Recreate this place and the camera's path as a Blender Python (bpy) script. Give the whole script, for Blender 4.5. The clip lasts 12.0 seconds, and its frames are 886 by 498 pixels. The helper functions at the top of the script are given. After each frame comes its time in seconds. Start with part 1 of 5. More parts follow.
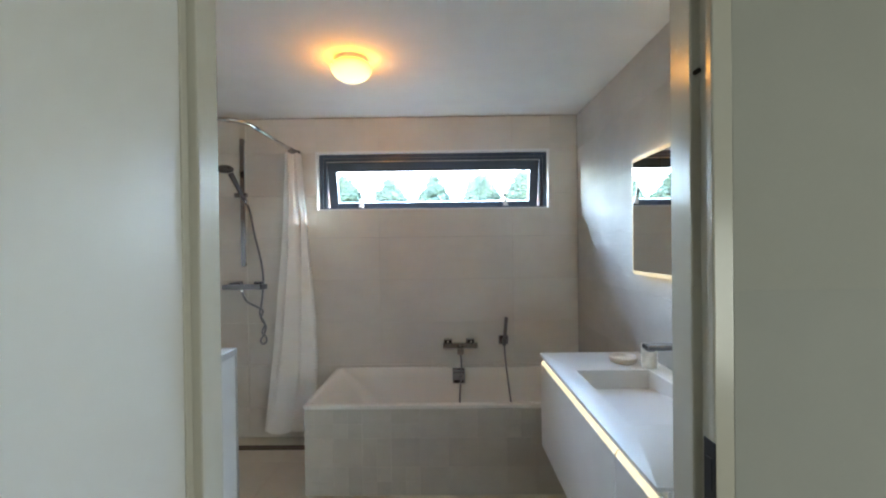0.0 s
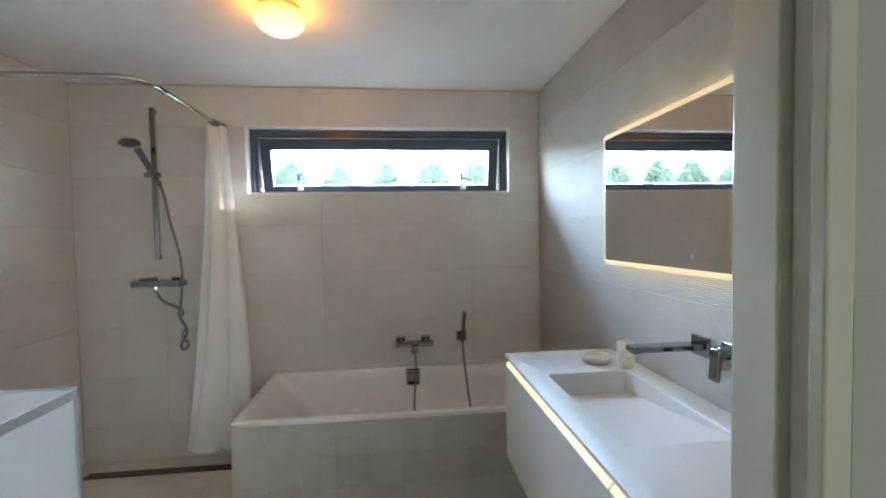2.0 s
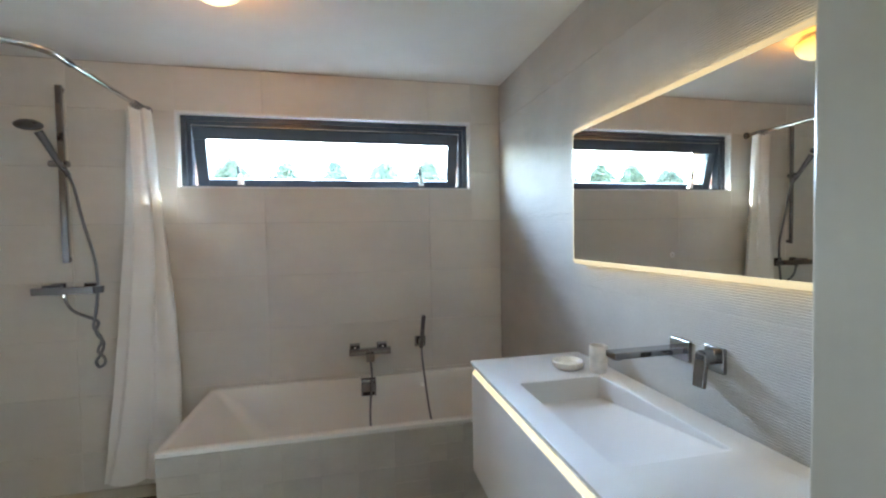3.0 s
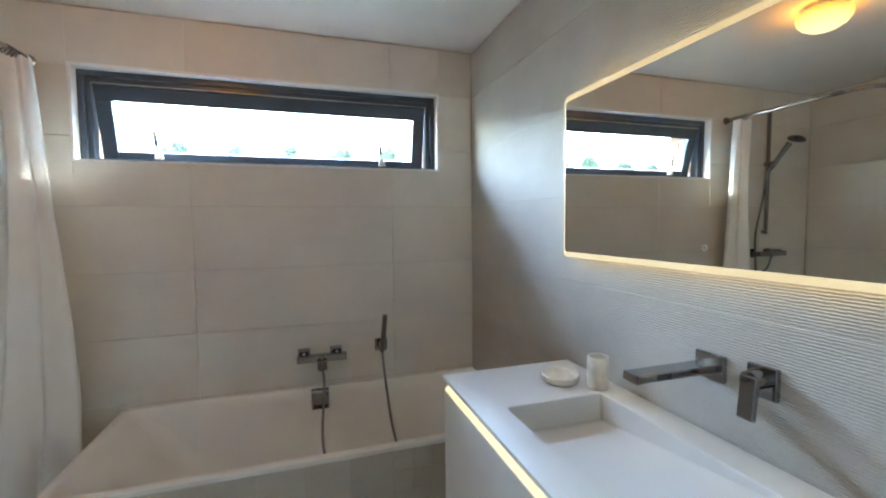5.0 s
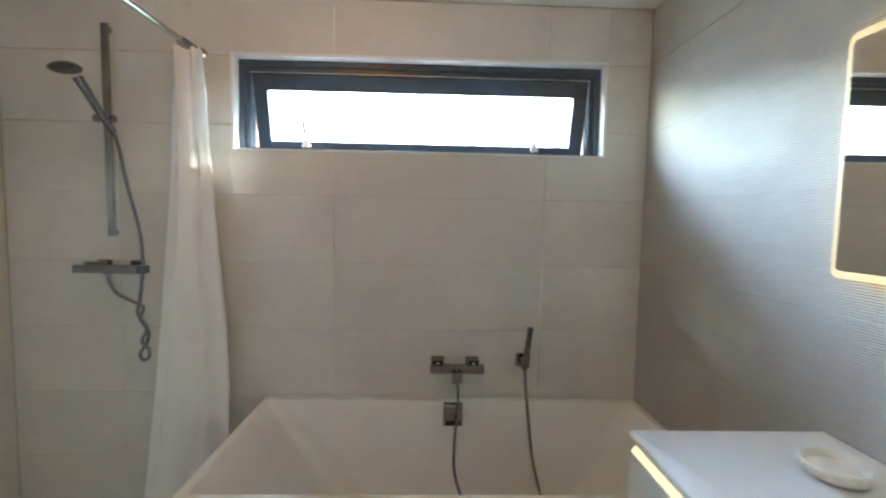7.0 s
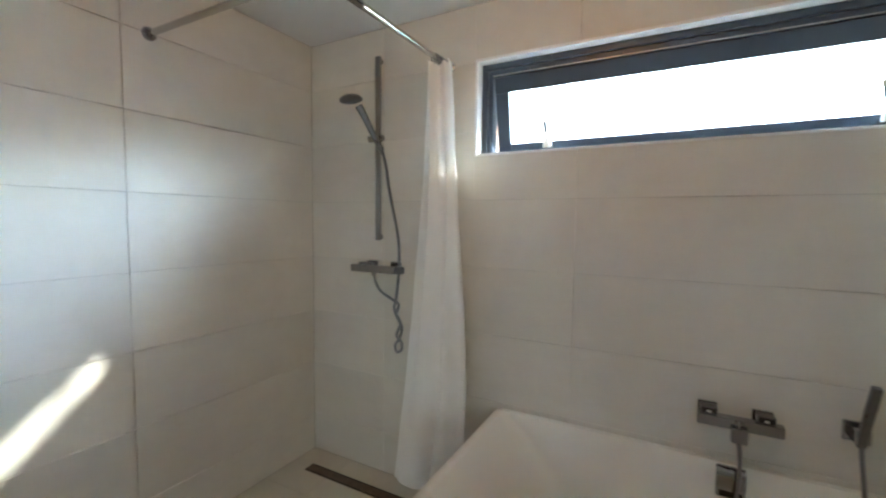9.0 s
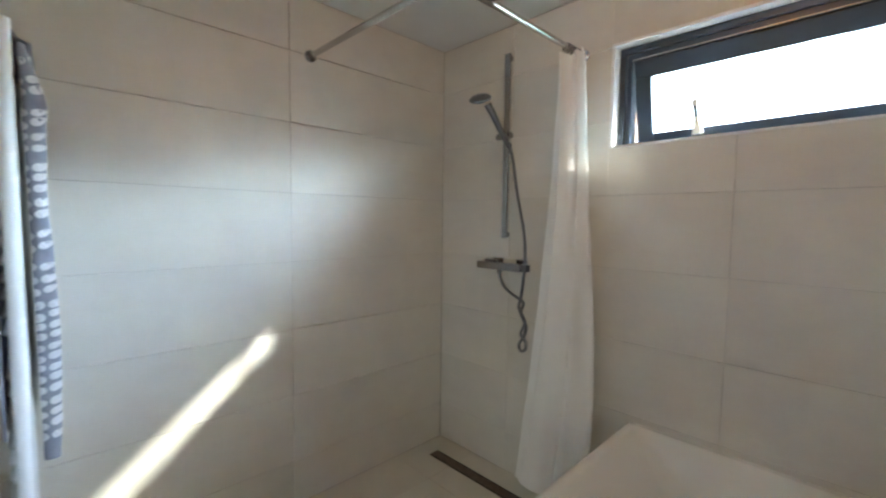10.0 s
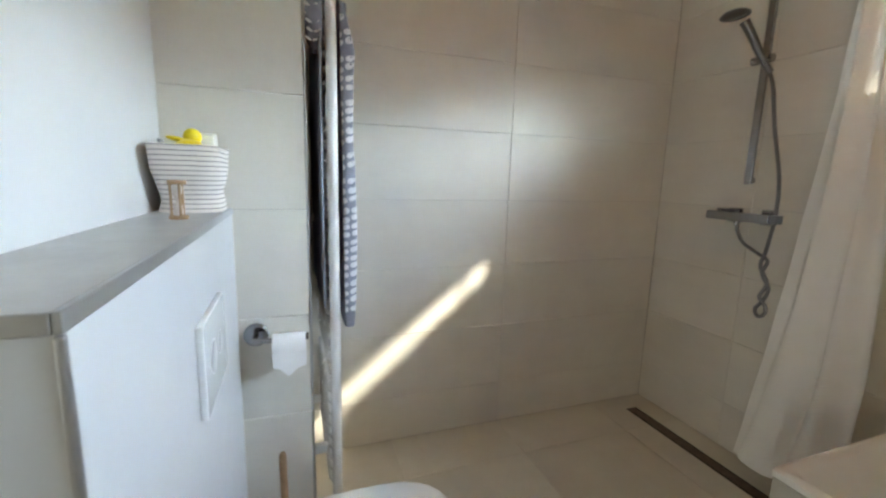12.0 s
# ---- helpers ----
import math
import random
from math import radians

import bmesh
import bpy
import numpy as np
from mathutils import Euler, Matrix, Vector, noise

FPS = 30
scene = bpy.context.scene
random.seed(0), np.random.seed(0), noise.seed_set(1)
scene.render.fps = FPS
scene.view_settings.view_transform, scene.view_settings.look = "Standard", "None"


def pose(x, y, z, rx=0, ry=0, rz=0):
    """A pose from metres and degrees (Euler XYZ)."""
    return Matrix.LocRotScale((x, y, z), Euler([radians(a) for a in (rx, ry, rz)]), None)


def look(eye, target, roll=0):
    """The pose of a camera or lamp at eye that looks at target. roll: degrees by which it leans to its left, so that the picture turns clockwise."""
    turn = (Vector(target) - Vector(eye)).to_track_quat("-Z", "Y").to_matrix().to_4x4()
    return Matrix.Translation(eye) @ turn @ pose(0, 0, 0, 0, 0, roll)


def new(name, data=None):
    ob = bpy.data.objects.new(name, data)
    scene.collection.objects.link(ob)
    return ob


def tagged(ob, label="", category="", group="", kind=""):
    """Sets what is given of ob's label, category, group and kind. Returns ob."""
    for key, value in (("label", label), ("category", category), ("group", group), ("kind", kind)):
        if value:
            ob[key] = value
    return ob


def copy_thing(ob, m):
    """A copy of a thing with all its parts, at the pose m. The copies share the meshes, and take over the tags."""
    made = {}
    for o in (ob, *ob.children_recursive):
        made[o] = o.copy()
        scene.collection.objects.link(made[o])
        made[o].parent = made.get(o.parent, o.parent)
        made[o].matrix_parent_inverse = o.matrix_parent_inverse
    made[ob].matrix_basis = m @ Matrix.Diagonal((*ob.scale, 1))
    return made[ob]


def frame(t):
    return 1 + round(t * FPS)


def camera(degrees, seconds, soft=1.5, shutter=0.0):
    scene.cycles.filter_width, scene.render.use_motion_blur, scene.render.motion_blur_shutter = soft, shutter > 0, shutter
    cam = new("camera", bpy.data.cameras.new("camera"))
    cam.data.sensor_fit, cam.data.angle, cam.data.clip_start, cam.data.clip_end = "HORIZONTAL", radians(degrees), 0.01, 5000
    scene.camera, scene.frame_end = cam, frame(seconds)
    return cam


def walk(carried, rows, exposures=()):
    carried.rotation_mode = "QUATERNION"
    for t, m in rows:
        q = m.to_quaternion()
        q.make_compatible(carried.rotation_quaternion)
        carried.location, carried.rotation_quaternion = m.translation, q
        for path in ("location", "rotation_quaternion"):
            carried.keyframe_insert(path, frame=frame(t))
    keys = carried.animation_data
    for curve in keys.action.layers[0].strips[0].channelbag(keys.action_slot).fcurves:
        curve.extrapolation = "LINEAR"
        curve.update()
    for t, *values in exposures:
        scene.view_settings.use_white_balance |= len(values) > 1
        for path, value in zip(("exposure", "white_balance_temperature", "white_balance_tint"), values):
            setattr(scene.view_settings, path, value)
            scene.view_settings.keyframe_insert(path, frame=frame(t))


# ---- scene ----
cam = camera(92.9, 12.0, soft=2.1, shutter=0.4)
EXPOSURE = 6.47
PATH = [
    (0, (0.191, 0.158, 1.409), (0.173, 2.158, 1.395), -0.7),
    (0.5, (0.178, 0.199, 1.429), (0.202, 2.199, 1.385), -0.7),
    (1, (0.167, 0.276, 1.419), (0.239, 2.274, 1.364), -0.8),
    (1.5, (0.177, 0.368, 1.418), (0.305, 2.363, 1.349), -0.8),
    (2, (0.195, 0.45, 1.402), (0.4, 2.438, 1.333), -1.0),
    (2.5, (0.191, 0.524, 1.392), (0.5, 2.498, 1.326), -1.0),
    (3, (0.174, 0.613, 1.391), (0.606, 2.564, 1.323), -1.0),
    (3.5, (0.159, 0.693, 1.394), (0.722, 2.61, 1.315), -1.2),
    (3.7, (0.151, 0.716, 1.391), (0.769, 2.616, 1.31), -1.0),
    (5.5, (0.249, 1.027, 1.373), (0.845, 2.932, 1.242), -0.2),
    (6, (0.252, 1.099, 1.353), (0.703, 3.043, 1.223), 0.1),
    (6.5, (0.213, 1.188, 1.371), (0.469, 3.167, 1.232), 0.6),
    (7, (0.153, 1.287, 1.38), (0.206, 3.281, 1.24), 1.1),
    (8.8, (0.032, 1.439, 1.392), (-0.799, 3.253, 1.251), 0.9),
    (9, (0.046, 1.461, 1.379), (-0.903, 3.216, 1.247), 0.6),
    (9.5, (0.059, 1.483, 1.386), (-1.147, 3.073, 1.246), 0.6),
    (10, (0.053, 1.468, 1.365), (-1.374, 2.862, 1.227), 0.7),
    (10.5, (0.04, 1.433, 1.348), (-1.559, 2.625, 1.193), 1.0),
    (11, (0.02, 1.379, 1.322), (-1.699, 2.384, 1.136), 1.3),
    (11.5, (0.016, 1.342, 1.293), (-1.79, 2.165, 1.049), 1.6),
    (12, (0.028, 1.318, 1.267), (-1.825, 1.992, 0.932), 1.6),
]
walk(cam, [(t, look(eye, target, roll)) for t, eye, target, roll in PATH], [(t, EXPOSURE + e, k, tint) for t, e, k, tint in ((0.0, 0.0, 7060.0, 4.8), (3.5, 0.06, 7080.0, 4.8), (5.5, -0.05, 7170.0, 4.2), (7.0, 0.13, 7280.0, 3.2), (8.0, 0.13, 7260.0, 2.5), (9.5, 0.06, 7250.0, 2.5), (10.5, -0.06, 7620.0, 4.5), (12, -0.2, 8400.0, 6.0))])

# ---- world, sun ----
SUN_WAY = Vector((-1.12, -1.0, -0.848)).normalized()
world = bpy.data.worlds.new("sky")
scene.world = world
world.use_nodes = True
wt = world.node_tree
sky = wt.nodes.new("ShaderNodeTexSky")
sky.sky_type, sky.sun_disc = "NISHITA", False
sky.air_density, sky.dust_density, sky.ozone_density = 0.8, 0.0, 1.0
sky.sun_elevation = math.asin(-SUN_WAY.z)
sky.sun_rotation = math.atan2(-SUN_WAY.x, -SUN_WAY.y)
wt.nodes["Background"].inputs["Strength"].default_value = 0.15
haze = wt.nodes.new("ShaderNodeHueSaturation")
haze.inputs["Saturation"].default_value = 0.88
wt.links.new(sky.outputs[0], haze.inputs["Color"])
wt.links.new(haze.outputs[0], wt.nodes["Background"].inputs["Color"])
sun = new("sun", bpy.data.lights.new("sun", "SUN"))
sun.data.energy, sun.data.angle, sun.data.color = 0.33, radians(2.2), (0.94, 0.97, 1.0)
sun.matrix_world = look((0, 0, 0), SUN_WAY)

lamp_light = new("ceiling_bulb", bpy.data.lights.new("ceiling_bulb", "POINT"))
lamp_light.data.energy, lamp_light.data.color, lamp_light.data.shadow_soft_size = 0.05, (1.0, 0.42, 0.07), 0.03
lamp_light.location = (-0.285, 2.31, 2.288)

# added fill lamp shining through the doorway; no such hallway source is seen
hall_fill = new("hall_fill_lamp", bpy.data.lights.new("hall_fill_lamp", "AREA"))
hall_fill.data.shape, hall_fill.data.size, hall_fill.data.size_y = "RECTANGLE", 1.1, 1.1
hall_fill.data.energy, hall_fill.data.color = 0.28, (0.90, 0.99, 1.0)
hall_fill.matrix_world = look((1.95, -1.63, 1.0), (1.95, 0.0, 1.0))
# second added fill lamp, brightens the open door leaf
hall_end_fill = new("hall_end_fill_lamp", bpy.data.lights.new("hall_end_fill_lamp", "AREA"))
hall_end_fill.data.shape, hall_end_fill.data.size, hall_end_fill.data.size_y = "RECTANGLE", 0.8, 1.0
hall_end_fill.data.energy, hall_end_fill.data.color = 0.15, (0.92, 0.99, 1.0)
hall_end_fill.matrix_world = look((3.53, 0.25, 0.95), (0.0, 0.3, 0.95))


# the window opening guides the sky's light into the room
guide = new("window_light_guide", bpy.data.lights.new("window_light_guide", "AREA"))
guide.data.shape, guide.data.size, guide.data.size_y = "RECTANGLE", 1.66, 0.46
guide.data.cycles.is_portal = True
guide.matrix_world = look((0.0925, 3.61, 1.895), (0.0925, 0.0, 1.895))


# ---- materials ----
def shader(name):
    m = bpy.data.materials.new(name)
    m.use_nodes = True
    return m, m.node_tree, m.node_tree.nodes["Principled BSDF"]


def noise_node(t, scale, detail=4.0, rough=0.55, vec=None):
    n = t.nodes.new("ShaderNodeTexNoise")
    n.inputs["Scale"].default_value, n.inputs["Detail"].default_value, n.inputs["Roughness"].default_value = scale, detail, rough
    if vec is not None:
        t.links.new(vec, n.inputs["Vector"])
    return n.outputs["Fac"]


def ramp(t, fac, stops):
    r = t.nodes.new("ShaderNodeValToRGB")
    while len(r.color_ramp.elements) < len(stops):
        r.color_ramp.elements.new(0.5)
    for e, (p, c) in zip(r.color_ramp.elements, stops):
        e.position, e.color = p, (*c, 1)
    t.links.new(fac, r.inputs[0])
    return r.outputs[0]


def mix(t, fac, a, b, mode="MIX"):
    n = t.nodes.new("ShaderNodeMix")
    n.data_type, n.blend_type = "RGBA", mode
    for value, socket in ((fac, n.inputs[0]), (a, n.inputs[6]), (b, n.inputs[7])):
        if isinstance(value, (int, float)):
            socket.default_value = value
        elif isinstance(value, tuple):
            socket.default_value = (*value, 1)
        else:
            t.links.new(value, socket)
    return n.outputs[2]


def bump(t, b, height, strength, distance):
    n = t.nodes.new("ShaderNodeBump")
    n.inputs["Strength"].default_value, n.inputs["Distance"].default_value = strength, distance
    t.links.new(height, n.inputs["Height"])
    t.links.new(n.outputs[0], b.inputs["Normal"])
    return n


def place(t, spread=0.0):
    g = t.nodes.new("ShaderNodeNewGeometry").outputs["Position"]
    if not spread:
        return g
    o = t.nodes.new("ShaderNodeObjectInfo").outputs["Random"]
    v = t.nodes.new("ShaderNodeVectorMath")
    v.operation = "MULTIPLY_ADD"
    c = t.nodes.new("ShaderNodeCombineXYZ")
    for s in c.inputs:
        t.links.new(o, s)
    t.links.new(c.outputs[0], v.inputs[0])
    v.inputs[1].default_value = (spread, -spread * 0.7, spread * 1.3)
    t.links.new(g, v.inputs[2])
    return v.outputs[0]


def plain(name, color, rough, metal=0.0, vary=0.06, scale=6.0, relief=0.0, fine=120.0, coat=0.0):
    """A surface with soft tone changes at two scales, uneven gloss and, with relief, a fine grain."""
    m, t, b = shader(name)
    p = place(t)
    lo = tuple(c * (1 - vary) for c in color)
    hi = tuple(min(1, c * (1 + vary)) for c in color)
    big = ramp(t, noise_node(t, scale, 3, 0.5, p), [(0.3, lo), (0.7, hi)])
    small = noise_node(t, fine, 3, 0.6, p)
    t.links.new(mix(t, vary * 0.8, big, small, "OVERLAY"), b.inputs["Base Color"])
    r = t.nodes.new("ShaderNodeMapRange")
    r.inputs["To Min"].default_value, r.inputs["To Max"].default_value = max(0.02, rough - 0.05), min(1, rough + 0.07)
    t.links.new(noise_node(t, scale * 3, 4, 0.6, p), r.inputs[0])
    t.links.new(r.outputs[0], b.inputs["Roughness"])
    b.inputs["Metallic"].default_value = metal
    b.inputs["Coat Weight"].default_value = coat
    if relief:
        bump(t, b, small, 0.4, relief)
    return m


def stone_tile(name, base, rough, ribbed=False, vary=0.1, spread=9.0, shade=0.96):
    """Concrete-look porcelain: clouds, fine specks, each tile from another part of the pattern."""
    m, t, b = shader(name)
    p = place(t, spread)
    lo, hi = tuple(c * (1 - vary) for c in base), tuple(min(1, c * (1 + vary * 0.7)) for c in base)
    cloud = ramp(t, noise_node(t, 2.2, 6, 0.62, p), [(0.32, lo), (0.68, hi)])
    st = t.nodes.new("ShaderNodeMapping")
    st.inputs["Scale"].default_value = (1.0, 1.0, 5.0)
    t.links.new(p, st.inputs[0])
    streak = noise_node(t, 3.0, 5, 0.6, st.outputs[0])
    col = mix(t, 0.08, cloud, streak, "OVERLAY")
    speck = noise_node(t, 160, 3, 0.7, p)
    col = mix(t, 0.10, col, speck, "OVERLAY")
    o = t.nodes.new("ShaderNodeObjectInfo").outputs["Random"]
    tone = ramp(t, o, [(0.0, (shade, shade * 0.997, shade * 0.993)), (1.0, (1.0, 1.0, 1.0))])
    col = mix(t, 1.0, col, tone, "MULTIPLY")
    t.links.new(col, b.inputs["Base Color"])
    r = t.nodes.new("ShaderNodeMapRange")
    r.inputs["To Min"].default_value, r.inputs["To Max"].default_value = rough - 0.06, rough + 0.1
    t.links.new(noise_node(t, 5, 5, 0.6, p), r.inputs[0])
    t.links.new(r.outputs[0], b.inputs["Roughness"])
    if ribbed:
        q = place(t)
        w = t.nodes.new("ShaderNodeTexWave")
        w.wave_type, w.bands_direction, w.wave_profile = "BANDS", "Z", "SIN"
        w.inputs["Scale"].default_value, w.inputs["Distortion"].default_value = 46.0, 2.6
        w.inputs["Detail"].default_value, w.inputs["Detail Scale"].default_value, w.inputs["Detail Roughness"].default_value = 3.0, 1.6, 0.65
        t.links.new(q, w.inputs["Vector"])
        st2 = t.nodes.new("ShaderNodeMapping")
        st2.inputs["Scale"].default_value = (1.0, 1.0, 3.0)
        t.links.new(q, st2.inputs[0])
        hewn = noise_node(t, 55, 4, 0.65, st2.outputs[0])
        depth = ramp(t, noise_node(t, 4.5, 6, 0.72, st2.outputs[0]), [(0.36, (0.20, 0.20, 0.20)), (0.57, (0.95, 0.95, 0.95))])
        ribs = mix(t, depth, (0.5, 0.5, 0.5), w.outputs["Fac"])
        h = mix(t, 0.55, ribs, hewn)
        bump(t, b, h, 1.0, 0.0034)
    else:
        bump(t, b, mix(t, 0.3, noise_node(t, 14, 4, 0.6, p), speck), 0.12, 0.0015)
    return m


def glow(name, color, strength):
    m, t, b = shader(name)
    b.inputs["Base Color"].default_value = (*(0.62 * c for c in color), 1)
    b.inputs["Roughness"].default_value = 0.4
    b.inputs["Emission Color"].default_value = (*color, 1)
    b.inputs["Emission Strength"].default_value = strength
    return m


TILE = stone_tile("beige_concrete_tile", (0.70, 0.665, 0.595), 0.38, vary=0.075, shade=0.985)
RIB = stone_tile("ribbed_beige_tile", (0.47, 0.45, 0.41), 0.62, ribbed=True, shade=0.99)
FLOOR_TILE = stone_tile("floor_tile", (0.64, 0.595, 0.50), 0.36)
PATCH = stone_tile("patchwork_tile", (0.58, 0.54, 0.465), 0.42, vary=0.11, spread=30.0, shade=0.94)
GROUT = plain("grout", (0.48, 0.445, 0.39), 0.9, relief=0.0006)
CEIL = plain("ceiling_paint", (0.80, 0.79, 0.77), 0.85, vary=0.02, relief=0.0003)
PLASTER = plain("white_plaster", (0.68, 0.67, 0.65), 0.8, vary=0.03, scale=4, relief=0.0007, fine=45)
HALL = plain("hall_paint", (0.43, 0.43, 0.39), 0.85, vary=0.03, relief=0.0004)
HALL_LOW = plain("hall_lower_paint", (0.41, 0.415, 0.385), 0.8, vary=0.03, relief=0.0004)
LACQUER = plain("door_lacquer", (0.74, 0.74, 0.72), 0.36, vary=0.02, scale=3, relief=0.0002, fine=30)
FRAME_PAINT = plain("door_frame_paint", (0.58, 0.56, 0.49), 0.20, vary=0.03, relief=0.0002, fine=60)
HALL_FLOOR = plain("hall_floor", (0.30, 0.22, 0.15), 0.5, vary=0.15, scale=8)
ANTHRACITE = plain("anthracite_aluminium", (0.050, 0.073, 0.105), 0.32, vary=0.08)
GASKET = plain("black_rubber", (0.012, 0.012, 0.012), 0.7)
WHITE_TRIM = plain("white_trim", (0.80, 0.80, 0.79), 0.4, vary=0.02)
ACRYLIC = plain("bath_acrylic", (0.86, 0.845, 0.79), 0.22, vary=0.02, scale=2)
CABINET = plain("white_matt_lacquer", (0.78, 0.77, 0.75), 0.38, vary=0.02)
SOLID = plain("solid_surface", (0.75, 0.735, 0.705), 0.42, vary=0.015, scale=3)
CERAMIC = plain("white_ceramic", (0.82, 0.82, 0.81), 0.12, vary=0.01, coat=0.3)
BOX_PAINT = plain("white_panel", (0.65, 0.65, 0.645), 0.42, vary=0.02)
SHELF_TOP = plain("grey_shelf_tile", (0.46, 0.44, 0.41), 0.33, vary=0.08, scale=12)
EDGE_METAL = plain("aluminium_profile", (0.52, 0.52, 0.52), 0.38, 0.9, vary=0.05)
CHROME = plain("chrome", (0.33, 0.34, 0.36), 0.06, 1.0, vary=0.03)
POLISHED = plain("polished_chrome_tube", (0.58, 0.58, 0.58), 0.12, 1.0, vary=0.04)
STEEL = plain("brushed_steel", (0.17, 0.17, 0.18), 0.28, 1.0, vary=0.08)
HOSE = plain("metal_hose", (0.22, 0.22, 0.23), 0.33, 1.0, vary=0.1, scale=40)
SPRAY = plain("spray_face", (0.30, 0.30, 0.31), 0.5, vary=0.1)
DRAIN = plain("bronze_drain", (0.13, 0.095, 0.07), 0.45, 0.7, vary=0.2, scale=30)
RADIATOR = plain("white_radiator_enamel", (0.80, 0.80, 0.78), 0.25, vary=0.02)
MARBLE = plain("cream_marble", (0.73, 0.685, 0.60), 0.3, vary=0.15, scale=22)
WOOD = plain("pale_wood", (0.40, 0.25, 0.14), 0.55, vary=0.2, scale=25, relief=0.0004)
PAPER = plain("toilet_paper", (0.84, 0.83, 0.82), 0.95, vary=0.02, relief=0.001, fine=200)
DUCK = plain("yellow_plastic", (0.80, 0.60, 0.02), 0.35, vary=0.05)
BOTTLE = plain("white_plastic", (0.8, 0.8, 0.78), 0.4)
SAND = plain("sand_glass", (0.75, 0.68, 0.62), 0.2, vary=0.1)
TOWEL = plain("grey_towel", (0.24, 0.255, 0.31), 0.95, vary=0.15, scale=20, relief=0.002, fine=260)
TOWEL_PRINT = plain("pale_towel_print", (0.66, 0.66, 0.68), 0.95, vary=0.08, scale=30, relief=0.002, fine=260)
BRICK = plain("red_brick", (0.36, 0.19, 0.12), 0.85, vary=0.25, scale=14, relief=0.002, fine=70)
MORTAR = plain("mortar", (0.42, 0.40, 0.36), 0.95, vary=0.1, relief=0.001)
BARK = plain("bark", (0.10, 0.075, 0.05), 0.9, vary=0.3, scale=12, relief=0.01)
GRASS = plain("grass_ground", (0.05, 0.072, 0.028), 0.95, vary=0.3, scale=0.6)
LED = glow("mirror_light_band", (1.0, 0.80, 0.48), 0.0062)
LED_STRIP = glow("led_strip", (1.0, 0.84, 0.55), 0.0125)
SHADE = glow("lit_glass_shade", (1.0, 0.70, 0.30), 0.022)


def shade_falloff(m):
    """The opal glass glows most below the bulb and turns orange towards its upper rim."""
    t = m.node_tree
    b = t.nodes["Principled BSDF"]
    z = t.nodes.new("ShaderNodeSeparateXYZ")
    t.links.new(place(t), z.inputs[0])
    n = t.nodes.new("ShaderNodeMapRange")
    n.inputs["From Min"].default_value, n.inputs["From Max"].default_value = 2.255, 2.350
    t.links.new(z.outputs["Z"], n.inputs[0])
    t.links.new(ramp(t, n.outputs[0], [(0.0, (1.0, 0.84, 0.50)), (0.45, (1.0, 0.72, 0.30)), (0.8, (0.80, 0.46, 0.10)), (1.0, (0.55, 0.26, 0.04))]), b.inputs["Emission Color"])


shade_falloff(SHADE)
BACK_LED = glow("mirror_back_light", (1.0, 0.83, 0.55), 0.11)


